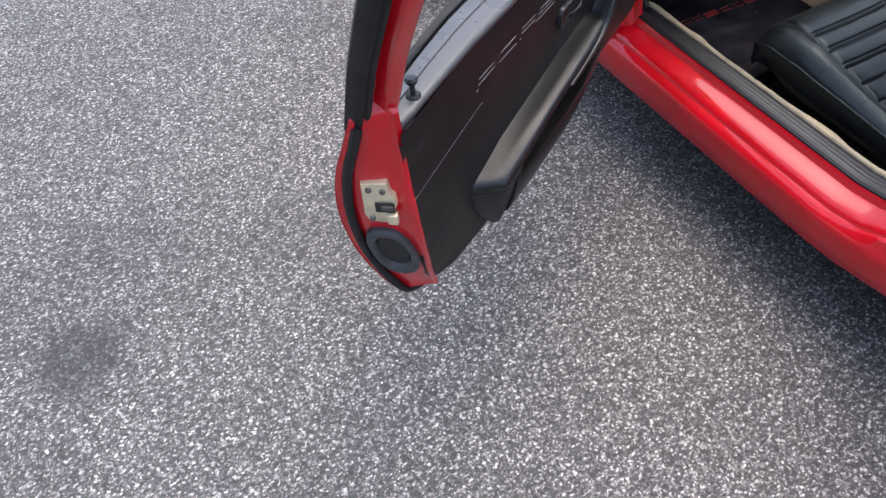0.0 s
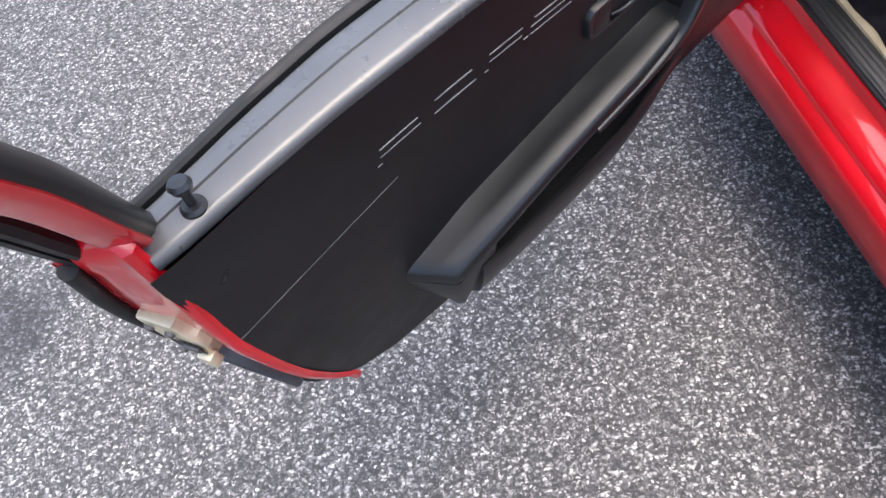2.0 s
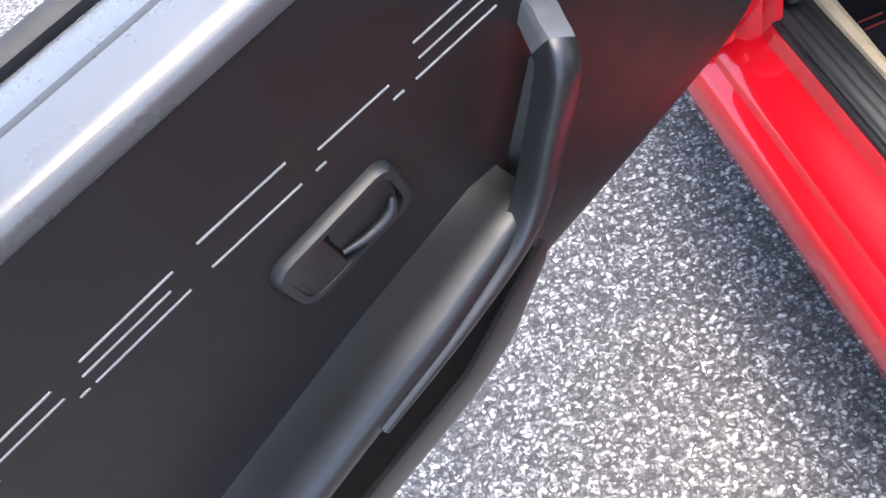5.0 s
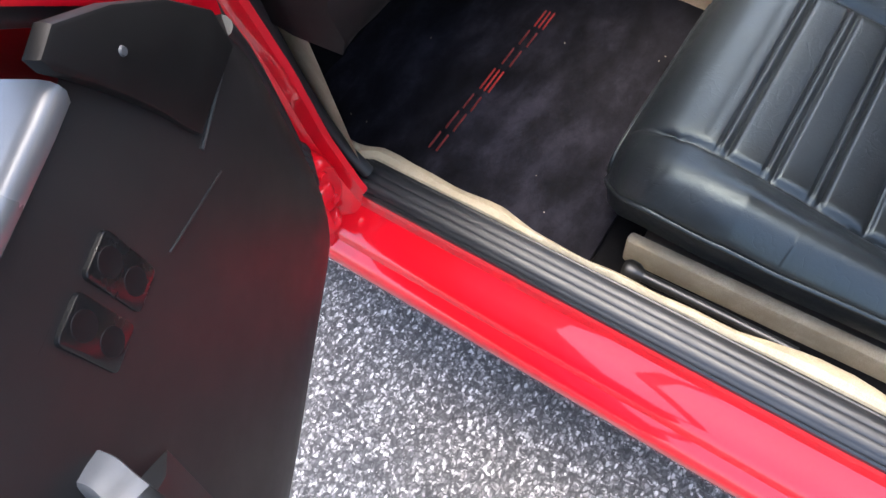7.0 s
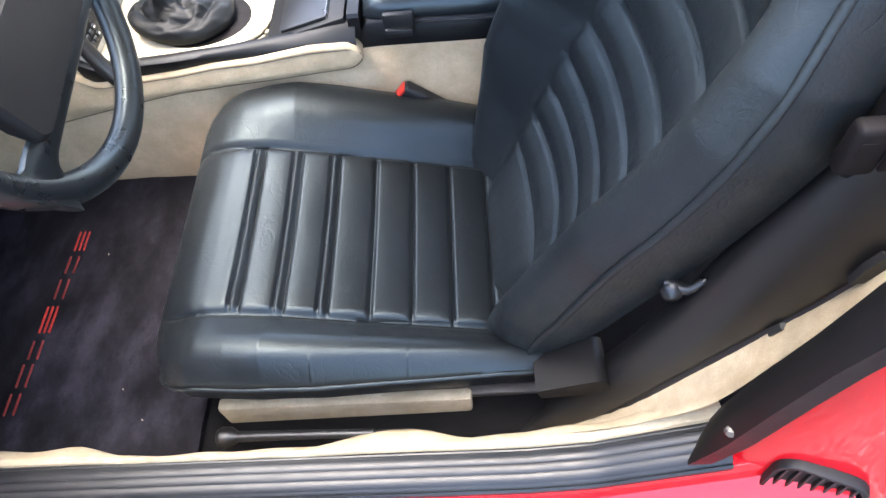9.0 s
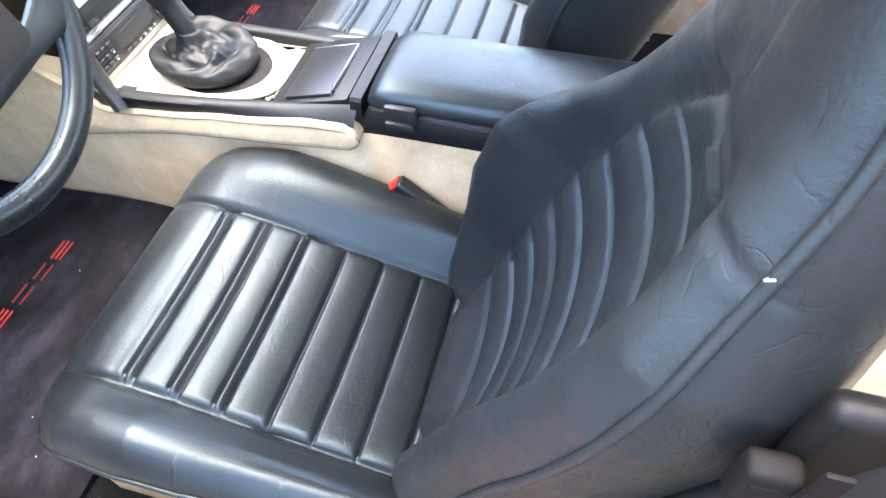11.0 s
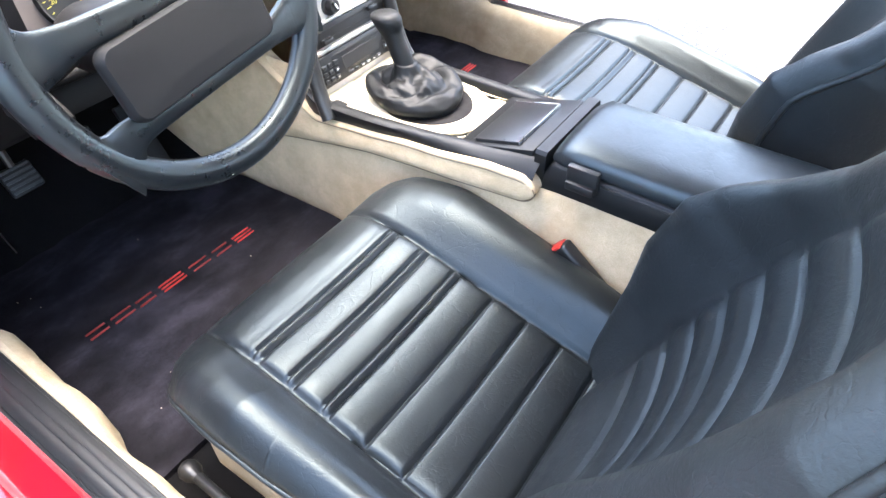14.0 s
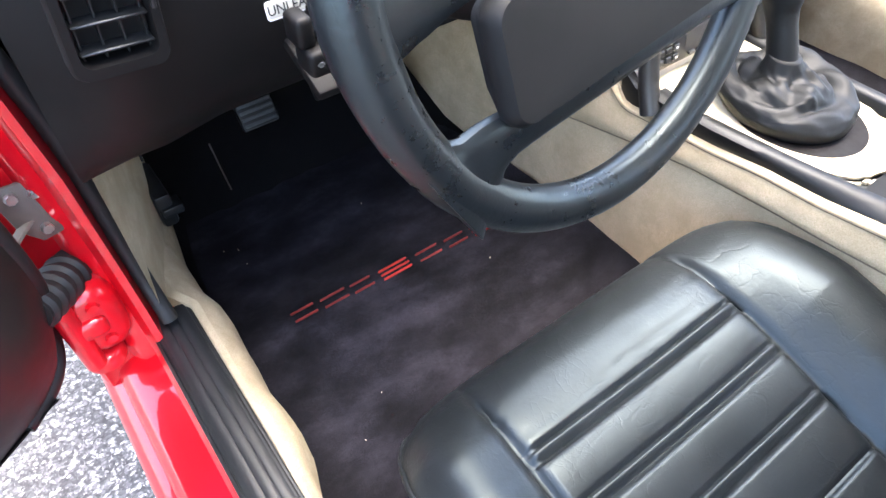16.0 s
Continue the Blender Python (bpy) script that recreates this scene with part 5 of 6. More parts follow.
def dash_ring(y):
    """The dash's section at y: the binnacle bay lies deeper."""
    e = min(1, max(0, (y - 0.045) / 0.05)) * min(1, max(0, (1.505 - y) / 0.05))
    bay = 1 if 0.285 < y < 0.635 else 0
    stack = 1 if 0.635 < y < 0.915 else 0
    x = -0.045 - 0.03 * (1 - e) - 0.085 * bay - 0.02 * stack
    low = 0.668 - 0.012 * bell(y - 0.11, 0.05) + 0.10 * stack
    pts = [(-0.30, low + 0.02), (-0.16, low - 0.004), (-0.115 + 0.02 * (1 - e), low), (-0.085 - 0.03 * bay, low + 0.022), (x - 0.018, low + 0.055), (x - 0.004, low + 0.10), (x, 0.80), (x - 0.002, 0.86), (x - 0.012, 0.895), (x - 0.04, 0.915), (-0.25, 0.925), (-0.46, 0.905)]
    return [(a, y, b) for a, b in pts]


ys = [0.045, 0.055, 0.07, 0.09, 0.12, 0.17, 0.22, 0.26, 0.284, 0.286, 0.33, 0.45, 0.58, 0.634, 0.636, 0.70, 0.80, 0.914, 0.916, 1.0, 1.2, 1.4, 1.46, 1.49, 1.505]
body = dpart("dash_body", rings([dash_ring(y) for y in ys], closed=False), DASH, "black padded dash body", sharp=50)
for y in (0.045, 1.505):
    dpart("dash_end", rings([dash_ring(y), [(-0.3, y, 0.80)] * 12], closed=False), DASH)
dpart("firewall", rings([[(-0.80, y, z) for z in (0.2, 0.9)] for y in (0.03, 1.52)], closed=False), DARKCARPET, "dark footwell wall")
# side vent
vm = pose(-0.036, 0.106, 0.838, 90, 0, 90) @ pose(0, 0, 0, 0, 0, -4)
vent_f = dpart("side_vent", moved(rings([[(x * s, y * s2, h) for x, y in rounded(0.064, 0.112, 0.010)] for s, s2, h in ((1, 1, -0.006), (1, 1, 0.006), (0.95, 0.965, 0.010), (0.78, 0.83, 0.010), (0.76, 0.815, 0.002), (0.76, 0.815, -0.012))]), vm), DASH, "black slatted side air vent")
dpart("vent_throat", moved(plate(rounded(0.049, 0.092, 0.004), -0.010, -0.008), vm), DIALBLACK, parent=vent_f)
for k in range(5):
    dpart("slat", moved(box(-0.0235, 0.0235, -0.0375 + 0.0185 * k - 0.001, -0.0375 + 0.0185 * k + 0.001, -0.006, 0.0075, 0.0008, 1), vm @ pose(0, 0, 0, 0, 0, 0)), SATIN, parent=vent_f)
for k in range(4):
    dpart("fin", moved(box(-0.021 + 0.014 * k - 0.0006, -0.021 + 0.014 * k + 0.0006, -0.045, 0.045, -0.009, 0.001, 0, 1), vm), PLASTIC, parent=vent_f)
dpart("thumb_wheel", moved(box(0.0255, 0.0290, -0.016, 0.012, 0.004, 0.013, 0.0015), vm), SATIN, parent=vent_f)
# instrument binnacle
bmx = pose(-0.118, 0.46, 0.817, 90, 0, 90) @ pose(0, 0, 0, -14, 0, 0)
bin_ = dpart("binnacle", moved(plate(rounded(0.37, 0.17, 0.02), -0.004, 0.0, 0.001), bmx), BROWN, "taupe instrument panel")
dpart("binnacle_lip", moved(tube([(-0.20, -0.075, 0.03), (-0.15, -0.088, 0.012), (0.0, -0.090, 0.010), (0.15, -0.088, 0.012), (0.19, -0.07, 0.03)], 0.009, 10), bmx), DASH, parent=bin_)
for gx, gy, gr, na in ((-0.073, 0.000, 0.054, -100), (0.070, 0.010, 0.054, -60)):
    gm = bmx @ Matrix.Translation((gx, gy, 0))
    dial = dpart("dial", moved(lathe([(0.0, 0.0015), (gr * 0.93, 0.0015), (gr * 0.95, 0.007), (gr, 0.009), (gr * 1.03, 0.006), (gr * 1.03, -0.002)], 44), gm), DIALBLACK, "round black dial with yellow marks", bin_)
    dp = bin_
    for k in range(28):
        a = radians(-225 + 270 * k / 27)
        ln = 0.006 if k % 3 == 0 else 0.0035
        tk = box(gr * 0.86 - ln, gr * 0.86, -0.0005, 0.0005, 0.0015, 0.0021, 0, 1)
        dpart("tick", moved(tk, gm @ Matrix.Rotation(-a, 4, "Z")), YELLOW, parent=dp)
    if gr > 0.05:
        for k in range(8 if gx > 0 else 9):
            a = radians(-225 + 270 * k / (7 if gx > 0 else 8))
            words = str(k) if gx > 0 else str(20 * k)
            tx = lettering("numeral", words, 0.0105 if gx > 0 else 0.0085, DM @ gm @ Matrix.Translation((gr * 0.64 * math.cos(a), -gr * 0.64 * math.sin(a), 0.0019)), YELLOW, dp)
        for k in range(6):
            dpart("counter", moved(box(-0.016 + 0.0055 * k, -0.0118 + 0.0055 * k, 0.013, 0.019, 0.0015, 0.0022, 0, 1), gm), FADED, parent=dp)
        dpart("needle", moved(box(-0.004, gr * 0.74, -0.0011, 0.0011, 0.0035, 0.0048, 0, 1), gm @ Matrix.Rotation(radians(na), 4, "Z")), YELLOW, parent=dp, label="yellow needle")
        dpart("hub", moved(lathe([(0, 0.007), (0.006, 0.0065), (0.007, 0.0015)], 18), gm), DIALBLACK, parent=dp)
# stalks and label
stalk = dpart("switch_stalk", box(0.022, 0.046, 0.200, 0.224, 0.776, 0.795, 0.004, 3), DASH, "black indicator stalk with white arrows")
dpart("stalk_upper", box(0.016, 0.038, 0.198, 0.211, 0.794, 0.816, 0.004, 3), DASH, parent=stalk)
dpart("stalk_lobe", box(0.016, 0.034, 0.215, 0.222, 0.795, 0.815, 0.003, 3), DASH, parent=stalk)
dpart("stalk_arm", tube([(0.03, 0.212, 0.786), (0.025, 0.25, 0.79), (0.02, 0.29, 0.80)], 0.007, 10, 3), DASH, parent=stalk)
for y0 in (0.2075, 0.2160):
    dpart("arrow", merged(box(0.0458, 0.0466, y0 - 0.0026, y0 + 0.0026, 0.7858, 0.7872, 0, 1), box(0.0458, 0.0466, y0 - 0.0014, y0 + 0.0014, 0.7846, 0.7884, 0, 1)), FADED, parent=stalk)
lbm = pose(-0.012, 0.236, 0.801, 90, 0, 90) @ pose(0, 0, 0, -10, 0, 0)
lab = dpart("fuel_label", moved(plate(rounded(0.074, 0.013, 0.002), 0.0, 0.0014), lbm), WHITE, "small white fuel label")
dpart("label_face", moved(plate(rounded(0.0715, 0.0105, 0.0015), 0.001, 0.0018), lbm), SILVERPANEL, parent=lab)
tx = lettering("label_words", "UNLEADED", 0.0095, DM @ lbm @ Matrix.Translation((-0.012, 0, 0.002)), DIALBLACK, lab)
dpart("lower_cover", merged(moved(box(-0.035, 0.028, -0.026, 0.026, -0.006, 0.006, 0.004), pose(-0.03, 0.250, 0.735, 0, 25, 0))), DASH)

# ---- centre console ----
con = thing("centre_console", pose(0.2, 0.775, 0.27), "black centre console with cream insert and beige carpeted sides", "console")
CM = Matrix.Translation((-0.2, -0.775, -0.27))


def cpart(name, bm, mt, label="", parent=None, sharp=38, twin=False):
    if twin:
        part(name, moved(moved(bm.copy(), MIRROR), CM), mt, parent or con, label, sharp)
    return part(name, moved(bm, CM), mt, parent or con, label, sharp)


def edge_y(x):
    return lerp(x, (-0.6, 0.655), (-0.02, 0.660), (0.10, 0.663), (0.20, 0.670), (0.30, 0.680), (0.394, 0.688), (0.42, 0.690), (1.0, 0.69))


def wall_top(x):
    return lerp(x, (-0.7, 0.60), (-0.05, 0.585), (0.0, 0.540), (0.1, 0.522), (0.25, 0.520), (0.42, 0.540), (0.95, 0.545))


# tunnel walls
rs = []
for x in np.linspace(-0.75, 1.1, 46):
    zt = wall_top(x)
    flare = 0.06 * max(0, -0.10 - x)
    lean = lerp(x, (0.0, 0.0), (0.15, 0.4), (0.40, 0.4), (0.43, 1.0))        # the wall leans towards the tunnel
    rs.append([(x, 0.674 - 0.034 * lean - flare - 0.004 * math.sin(7 * x), 0.25), (x, 0.673 - 0.026 * lean - flare, 0.33), (x, 0.671 - 0.008 * lean - flare * 0.8 + 0.002 * math.sin(13 * x), 0.42), (x, 0.669 + 0.014 * lean - flare * 0.6, zt - 0.012), (x, max(0.672 + 0.013 * lean, edge_y(x) + 0.002 - 0.006 * lean) - flare * 0.6, zt - 0.002), (x, max(0.680, edge_y(x) + 0.008) - flare * 0.6, zt + 0.004)])
cpart("tunnel_carpet", rings(rs, closed=False), SUEDE, "worn beige suede tunnel side", twin=True)
# stitched pad along the console's edge
rs, seam, low = [], [], []
for x in list(np.linspace(-0.16, 0.385, 40)) + [0.393, 0.400, 0.406, 0.410, 0.412]:
    e = lerp(x, (0.385, 1.0), (0.393, 0.95), (0.400, 0.82), (0.406, 0.62), (0.410, 0.35), (0.412, 0.05))
    up = lerp(x, (-0.16, 0.60), (-0.07, 0.545), (-0.03, 0.516), (0.05, 0.525), (0.11, 0.531), (0.17, 0.541), (0.24, 0.546), (0.33, 0.560), (0.412, 0.563))
    lo = lerp(x, (-0.16, 0.43), (0.0, 0.467), (0.09, 0.485), (0.20, 0.497), (0.265, 0.502), (0.334, 0.510), (0.412, 0.518))
    zc, hh = (up + lo) / 2, (up - lo) * e
    y0 = 0.6665
    rs.append([(x, y0 + 0.03, zc + hh / 2 - 0.002), (x, y0 + 0.002, zc + hh / 2), (x, y0 - 0.006, zc + hh / 2 - 0.003), (x, y0 - 0.007, zc + hh / 2 - 0.007), (x, y0 - 0.0050, zc + hh / 2 - 0.009), (x, y0 - 0.0065, zc + hh * 0.2), (x, y0 - 0.0065, zc - hh * 0.25), (x, y0 - 0.0055, zc - hh / 2 + 0.003), (x, y0 + 0.000, zc - hh / 2), (x, y0 + 0.03, zc - hh / 2)])
    seam.append((x, y0 - 0.0052, zc + hh / 2 - 0.009 * e))
    low.append((x, y0 - 0.001, zc - hh / 2 - 0.001))
pad = cpart("console_pad", rings(rs, closed=False), SUEDE, "stitched beige knee pad", sharp=60, twin=True)
cpart("pad_seam", tube(seam, 0.0011, 6, 1), PADSEAM, parent=pad)
cpart("pad_seam", tube(low, 0.0016, 6, 1), PADSEAM, parent=pad)
# black tray frame
rs = []
for x in np.linspace(-0.045, 0.405, 34):
    yl = edge_y(x)
    w = 0.775 - yl
    zz = lerp(x, (-0.045, 0.570), (-0.02, 0.551), (0.05, 0.552), (0.18, 0.558), (0.30, 0.566), (0.395, 0.582), (0.405, 0.582))
    base = lerp(x, (-0.045, 0.530), (-0.03, 0.512), (0.05, 0.522), (0.11, 0.528), (0.17, 0.538), (0.24, 0.543), (0.33, 0.556), (0.405, 0.560))
    row = []
    for s in (-1, 1):
        seq = [(0.106, base - 0.006), (0.1075, base), (lerp(0.5, (0, 0.110), (1, w)), base + 0.5 * (zz - base)), (w + 0.001, zz - 0.004), (w - 0.004, zz), (w - 0.016, zz), (w - 0.020, zz - 0.004), (w - 0.021, 0.534)]
        row += [(x, 0.775 + s * a, z) for a, z in (seq if s < 0 else seq[::-1])]
    rs.append(row)
cpart("tray_frame", rings(rs, closed=False), TRAY, "black plastic console frame", sharp=50)
# the insert's rear end is a broken arc round the gear lever
arc = smooth_path([(0.150, 0.684, 0), (0.195, 0.702, 0), (0.235, 0.722, 0), (0.253, 0.757, 0), (0.260, 0.80, 0), (0.256, 0.843, 0), (0.240, 0.850, 0), (0.222, 0.842, 0), (0.205, 0.850, 0)], 6)
out = [(-0.030, 0.674), (0.04, 0.674), (0.10, 0.678)] + [(p.x + 0.0022 * noise.noise(Vector((90 * p.x, 90 * p.y, 4))), p.y + 0.0022 * noise.noise(Vector((90 * p.x, 90 * p.y, 9)))) for p in arc] + [(0.17, 0.868), (0.10, 0.874), (0.0, 0.876), (-0.030, 0.876)]
cpart("cream_insert", plate(out, 0.541, 0.5445, 0.0008), CREAM, "chipped cream console insert")
cpart("under_tray", box(-0.03, 0.39, 0.670, 0.880, 0.52, 0.5365, 0.002), DIALBLACK, "dark tray under the insert")
hole = [(0.130 + 0.090 * math.cos(a) * (1.0 if math.cos(a) > 0 else 0.8), 0.775 + 0.072 * math.sin(a)) for a in np.linspace(0, 2 * math.pi, 36, endpoint=False)]
cpart("boot_opening", plate(hole, 0.543, 0.5455), DISH, "dark gap round the gear lever boot")
# switch by the stack
cpart("small_switch", box(0.004, 0.030, 0.667, 0.690, 0.5445, 0.5475, 0.001), PLASTIC, "small black switch")
# ashtray lid
am = Matrix.Translation((0.321, 0.765, 0.5745)) @ pose(0, 0, 0, 0, -15.5, 0)
cpart("ashtray_bed", moved(box(-0.066, 0.070, -0.074, 0.092, -0.020, -0.003, 0.002), am), TRAY)
ash = cpart("ashtray_lid", moved(plate(rounded(0.080, 0.128, 0.004), -0.004, 0.0025, 0.0015), am), SATIN, "satin black ashtray lid")
cpart("lid_trim", moved(merged(box(0.040, 0.0418, -0.064, 0.064, -0.003, 0.0030, 0.0006, 1), box(-0.040, 0.0418, 0.064, 0.0658, -0.003, 0.0028, 0.0006, 1)), am), STEEL, parent=ash)
shards = bmesh.new()
rng = random.Random(9)
for k in range(22):
    t = k / 21
    x, y = lerp(t, (0, 0.236), (0.4, 0.268), (0.7, 0.272), (1, 0.266)) + rng.uniform(-0.004, 0.006), 0.706 + 0.15 * t + rng.uniform(-0.004, 0.004)
    b = box(-rng.uniform(0.002, 0.005), rng.uniform(0.002, 0.006), -0.002, rng.uniform(0.001, 0.003), 0, 0.003, 0, 1)
    shards = merged(shards, moved(b, pose(x, y, 0.5375, rng.uniform(-20, 20), rng.uniform(-20, 20), rng.uniform(0, 180))))
tagged(cpart("chipped_edge", shards, CREAM, "pale chips along the broken edge"), kind="stuff")
cpart("bulkhead", rings([[(x, y, z) for y, z in ((0.686, 0.53), (0.686, 0.592), (0.690, 0.597), (0.860, 0.597), (0.864, 0.592), (0.864, 0.53))] for x in (0.395, 0.399, 0.409, 0.413)]), TRAY)
# storage box with padded lid
rs = []
for x, k in ((0.412, 0.0), (0.414, 0.6), (0.424, 1.0), (0.60, 1.0), (0.85, 1.0), (0.86, 0.9)):
    h = 0.583 * k + 0.55 * (1 - k)
    rs.append([(x, 0.690, 0.52), (x, 0.684, 0.545), (x, 0.686, h - 0.004), (x, 0.690, h), (x, 0.86, h), (x, 0.864, h - 0.004), (x, 0.866, 0.545), (x, 0.860, 0.52)])
cpart("storage_box", rings(rs), TRAY, "black console storage box", sharp=50)
rs = []
for t in np.linspace(0, 1, 26):
    x = 0.420 + 0.445 * t
    e = min(1, t / 0.06)
    e2 = math.sqrt(1 - (1 - e) ** 2)
    hh = 0.600 + 0.012 * e2
    wl = 0.084 * (0.93 + 0.07 * e2)
    rs.append([(x, 0.775 + s * a, z) for s, seq in ((-1, [(wl, 0.584), (wl + 0.002, 0.592), (wl - 0.004, hh - 0.005), (wl - 0.014, hh), (wl * 0.5, hh + 0.003)]), (1, [(wl * 0.5, hh + 0.003), (wl - 0.014, hh), (wl - 0.004, hh - 0.005), (wl + 0.002, 0.592), (wl, 0.584)])) for a, z in seq])
lid = cpart("box_lid", rings(rs), LIDLEATHER, "padded black armrest lid", sharp=60)
cpart("lid_latch", merged(box(0.450, 0.498, 0.676, 0.688, 0.562, 0.600, 0.004), box(0.452, 0.496, 0.670, 0.682, 0.562, 0.577, 0.004)), PLASTIC, "black lid latch", parent=lid)
cpart("lid_line", box(0.50, 0.84, 0.6825, 0.686, 0.5765, 0.580, 0.001, 1), DIALBLACK)

# centre stack: radio, sliders and climate controls
sm = pose(-0.020, 0.775, 0.552, 90, 0, 90) @ pose(0, 0, 0, -9, 0, 0)   # x across, y up the stack, z out
stack = thing("centre_stack", pose(-0.05, 0.775, 0.55), "silver centre stack with radio and climate knobs", "control panel")
SMM = Matrix.Translation((0.05, -0.775, -0.55))


def spart(name, bm, mt, label="", parent=None):
    return part(name, moved(moved(bm, sm), SMM), mt, parent or stack, label)


spart("stack_face", plate([(-0.107, -0.01), (0.107, -0.01), (0.088, 0.26), (-0.088, 0.26)], -0.03, 0.0), SILVERPANEL, "silver-grey stack face")
for s in (-1, 1):
    spart("stack_cheek", tube([(s * 0.117, -0.03, 0.030), (s * 0.112, 0.02, 0.016), (s * 0.106, 0.10, 0.012), (s * 0.097, 0.26, 0.012)], [0.014, 0.013, 0.012, 0.012], 10), PLASTIC, "black stack surround")
radio = spart("radio", box(-0.098, 0.098, 0.006, 0.062, 0.0, 0.008, 0.003), PLASTIC, "black car radio with grey buttons")
spart("display", box(-0.036, 0.060, 0.022, 0.046, 0.0078, 0.0090, 0.001, 1), DIALBLACK, parent=radio)
spart("cassette_slot", box(-0.060, 0.066, 0.0495, 0.0565, 0.0078, 0.0092, 0.001, 1), DIALBLACK, parent=radio)
rng = random.Random(5)
for bx, by, bw_, bh in [(-0.088 + 0.014 * i, 0.014 + 0.013 * j, 0.010, 0.008) for i in range(3) for j in range(3)] + [(-0.028 + 0.015 * i, 0.011, 0.012, 0.005) for i in range(6)] + [(0.070 + 0.012 * i, 0.018 + 0.014 * j, 0.009, 0.008) for i in range(2) for j in range(3)]:
    spart("button", box(bx, bx + bw_, by, by + bh, 0.0075, 0.0115, 0.0012, 1), SATIN, parent=radio)
    if rng.random() < 0.6:
        spart("button_mark", box(bx + 0.003, bx + bw_ - 0.003, by + 0.003, by + bh - 0.003, 0.0114, 0.0118, 0, 1), WHITE, parent=radio)
spart("trim_bar", box(-0.100, 0.100, 0.064, 0.071, 0.0, 0.006, 0.002), SILVERPANEL)
slot = spart("slider_panel", box(-0.098, 0.098, 0.074, 0.108, 0.0, 0.004, 0.002), PLASTIC, "black heater slider panel")
for yy, xx, mt in ((0.083, -0.07, SATIN), (0.098, 0.05, BUCKLERED)):
    spart("slider_groove", box(-0.085, 0.085, yy - 0.0015, yy + 0.0015, 0.0038, 0.0045, 0, 1), DIALBLACK, parent=slot)
    spart("slider_knob", box(xx, xx + 0.022, yy - 0.004, yy + 0.004, 0.004, 0.014, 0.002), SATIN, parent=slot)
spart("trim_bar", box(-0.098, 0.098, 0.109, 0.114, 0.0, 0.005, 0.002), SILVERPANEL)
for kx, ky, kr in ((-0.030, 0.132, 0.0165), (-0.038, 0.182, 0.029), (0.044, 0.196, 0.027)):
    mk = Matrix.Translation((kx, ky, 0))
    kn = spart("climate_knob", moved(lathe([(0.0, 0.016), (kr * 0.62, 0.016), (kr * 0.7, 0.013), (kr * 0.74, 0.005), (kr, 0.004), (kr * 1.02, 0.0)], 32), mk), PLASTIC, "black round climate knob")
    spart("knob_grip", moved(box(-kr * 0.12, kr * 0.12, -kr * 0.6, kr * 0.6, 0.015, 0.019, 0.001), mk @ Matrix.Rotation(0.5, 4, "Z")), SATIN, parent=kn)
    spart("knob_mark", moved(box(-kr * 0.3, kr * 0.3, -kr * 0.08, kr * 0.08, 0.0188, 0.0192, 0, 1), mk @ Matrix.Rotation(2.0, 4, "Z")), WHITE, parent=kn)
sw = spart("panel_switch", box(0.022, 0.062, 0.124, 0.146, 0.0, 0.004, 0.002), BROWN, "brown two-symbol switch")
for yy in (0.130, 0.139):
    spart("switch_mark", box(0.030, 0.054, yy - 0.0012, yy + 0.0012, 0.0039, 0.0043, 0, 1), WHITE, parent=sw)

# ---- gear lever ----
gear = thing("gear_lever", pose(0.137, 0.775, 0.546), "black leather gear lever with crumpled boot", "gear lever")
rs = []
for k in range(34):
    t = k / 33
    r = lerp(t, (0, 0.074), (0.08, 0.082), (0.18, 0.086), (0.28, 0.083), (0.36, 0.072), (0.43, 0.060), (0.50, 0.056), (0.58, 0.052), (0.66, 0.042), (0.75, 0.030), (0.86, 0.024), (1, 0.020))
    z = lerp(t, (0, -0.002), (0.08, 0.007), (0.18, 0.018), (0.28, 0.029), (0.36, 0.034), (0.43, 0.032), (0.50, 0.030), (0.58, 0.034), (0.66, 0.039), (0.75, 0.041), (0.86, 0.048), (1, 0.060))
    cx = -0.020 - 0.024 * t ** 1.2
    ring = []
    for a in np.linspace(0, 2 * math.pi, 64, endpoint=False):
        nz = noise.noise(Vector((1.3 * math.cos(a), 1.3 * math.sin(a), 2.4 * t)))
        n2 = noise.noise(Vector((3.4 * math.cos(a + 2.5 * t), 3.4 * math.sin(a + 2.5 * t), 2 + 4 * t)))
        env = math.sin(math.pi * min(1, t * 1.02)) ** 0.8
        f = 0.95 + (0.13 * nz + 0.045 * n2) * env
        fold = abs(noise.noise(Vector((1.5 * math.cos(a - 2.4 * t), 1.5 * math.sin(a - 2.4 * t), 7 + 2.2 * t))))
        ring.append((cx + r * f * 1.05 * math.cos(a), r * f * 0.94 * math.sin(a), z + (0.010 * nz + 0.004 * n2 - 0.022 * (0.25 - fold) * (0.3 + 0.7 * min(1, t / 0.5))) * env))
    rs.append(ring)
part("boot", rings(rs), BOOT, gear, "crumpled black leather boot", 75)
gpos = smooth_path([(-0.040, 0.0, 0.040), (-0.046, 0.0, 0.056), (-0.054, 0.0, 0.075), (-0.062, 0.0, 0.092), (-0.070, 0.0, 0.108), (-0.077, 0.0, 0.124), (-0.082, 0.0, 0.134), (-0.083, 0.0, 0.139)], 6)
rs = []
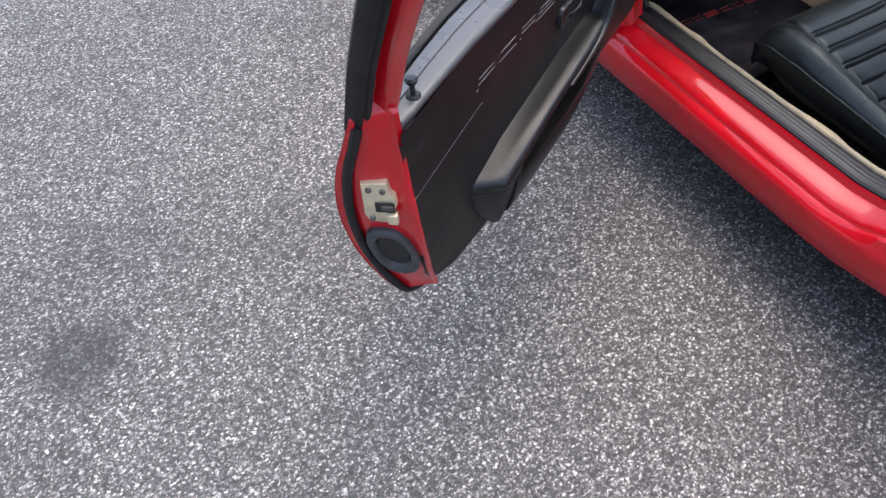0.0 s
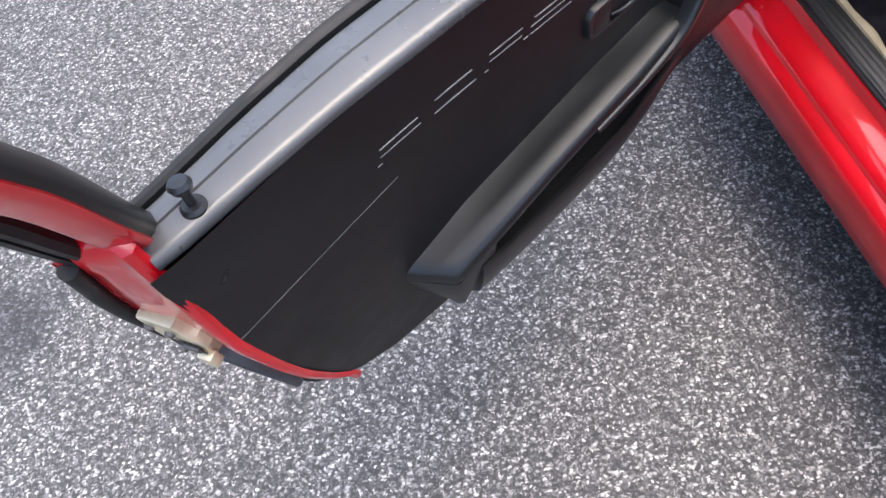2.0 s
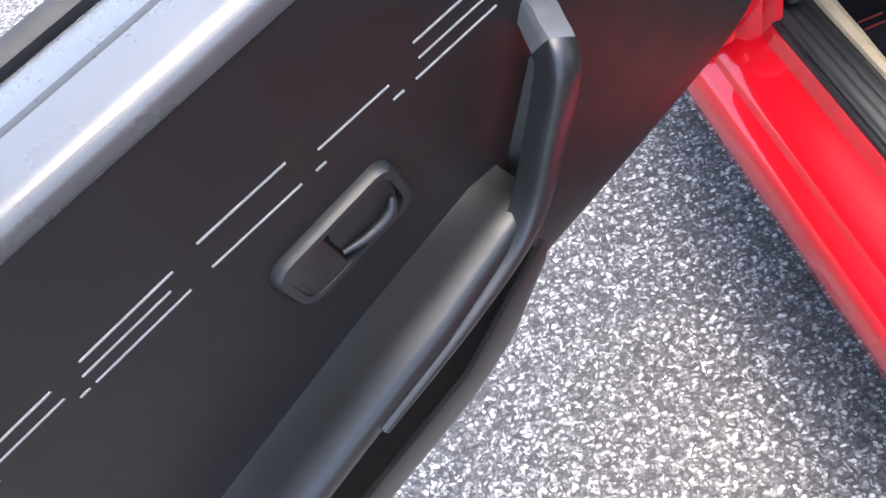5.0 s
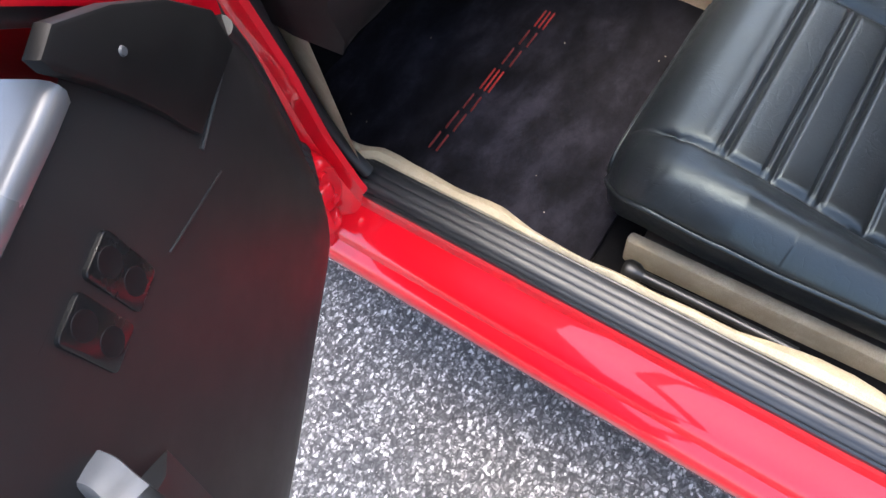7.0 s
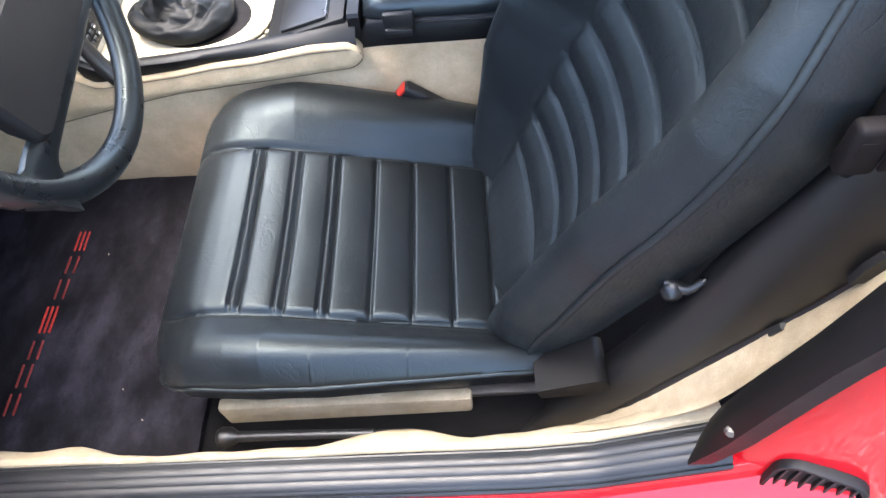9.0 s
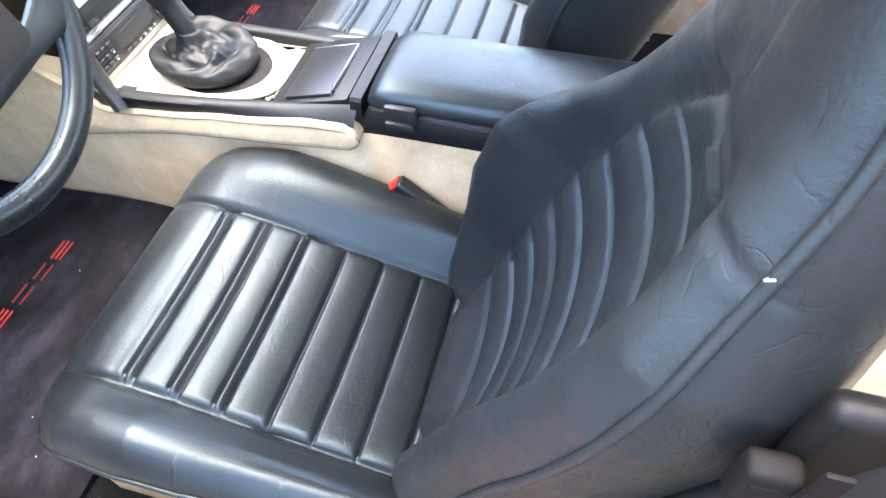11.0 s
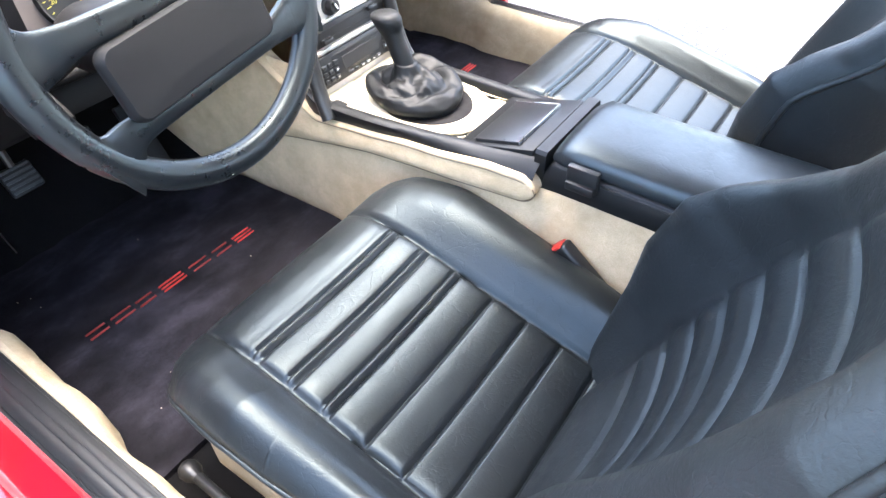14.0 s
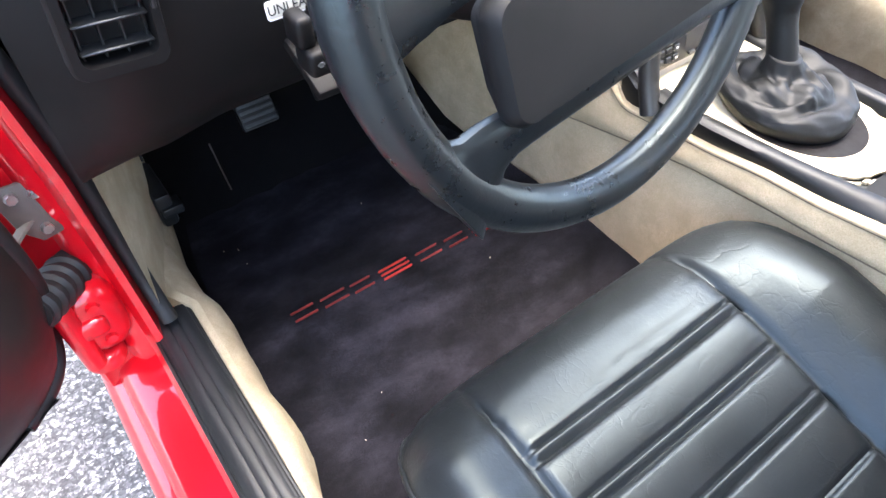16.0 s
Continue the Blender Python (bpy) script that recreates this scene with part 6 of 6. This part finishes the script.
for i, p in enumerate(gpos):
    f = i / (len(gpos) - 1)
    r = lerp(f, (0, 0.0175), (0.18, 0.0165), (0.45, 0.0165), (0.58, 0.0185), (0.67, 0.0225), (0.75, 0.0240), (0.83, 0.0232), (0.90, 0.0200), (0.96, 0.0135), (1, 0.003))
    rs.append([p + Vector((r * 1.12 * math.cos(a), r * 0.95 * math.sin(a), r * 0.12 * math.cos(a))) for a in np.linspace(0, 2 * math.pi, 24, endpoint=False)])
knob = part("knob", rings(rs), BOOT, gear, "black leather gear knob", 60)

# ---- handbrake, buckle, pedals ----
hb = thing("handbrake", pose(0.33, 0.13, 0.27), "black handbrake lever lying beside the sill", "handbrake")
HM = Matrix.Translation((-0.33, -0.13, -0.27))
part("lever", moved(tube([(0.220, 0.129, 0.339), (0.30, 0.126, 0.347), (0.425, 0.120, 0.358)], [0.008, 0.007, 0.006], 10, 3), HM), SATIN, hb, "glossy black lever")
part("grip", moved(tube([(0.205, 0.129, 0.337), (0.211, 0.129, 0.338), (0.221, 0.129, 0.339), (0.232, 0.128, 0.340)], [0.012, 0.015, 0.014, 0.008], 14, 3), HM), PLASTIC, hb, "black grip collar")
part("bracket", moved(box(0.415, 0.48, 0.112, 0.128, 0.262, 0.352, 0.004), HM), PLASTIC, hb)
bk = thing("belt_buckle", pose(0.505, 0.652, 0.440), "black seat belt buckle with a red button", "belt buckle")
bkm = pose(0, 0, 0, 0, -52, 0)
part("shell", moved(box(-0.020, 0.020, -0.012, 0.012, -0.06, 0.052, 0.006, 3), bkm), PLASTIC, bk, "black buckle shell")
part("button", moved(box(-0.016, 0.014, -0.013, 0.009, 0.050, 0.055, 0.002), bkm), BUCKLERED, bk, "red release button")
part("stem", moved(tube([(0, 0, -0.05), (-0.012, 0.006, -0.085), (-0.040, 0.012, -0.12)], 0.008, 8, 3), bkm), PLASTIC, bk)
for py, pz, tag in ((0.302, 0.436, "clutch"), (0.425, 0.44, "brake")):
    pd = thing("pedal", pose(-0.42, py, pz), "worn steel-edged foot pedal hanging in the dark footwell", "pedal", "pedals")
    part("pad", moved(box(-0.007, 0.007, -0.029, 0.029, -0.026, 0.026, 0.004), pose(0, 0, 0, 0, -38, 0)), RUBBER, pd)
    for k in range(5):
        part("ridge", moved(box(0.006, 0.010, -0.026, 0.026, -0.022 + 0.0098 * k, -0.017 + 0.0098 * k, 0.001, 1), pose(0, 0, 0, 0, -38, 0)), GROMMET, pd)
    part("arm", tube([(-0.008, 0.0, 0.0), (-0.03, 0.0, 0.10), (-0.04, 0.0, 0.25)], 0.007, 8, 3), PLASTIC, pd)
gp = thing("pedal", pose(-0.44, 0.555, 0.36), "long black accelerator pedal in the footwell", "pedal", "pedals")
part("pad", moved(box(-0.008, 0.008, -0.022, 0.022, -0.08, 0.09, 0.004), pose(0, 0, 0, 0, -30, 0)), RUBBER, gp)
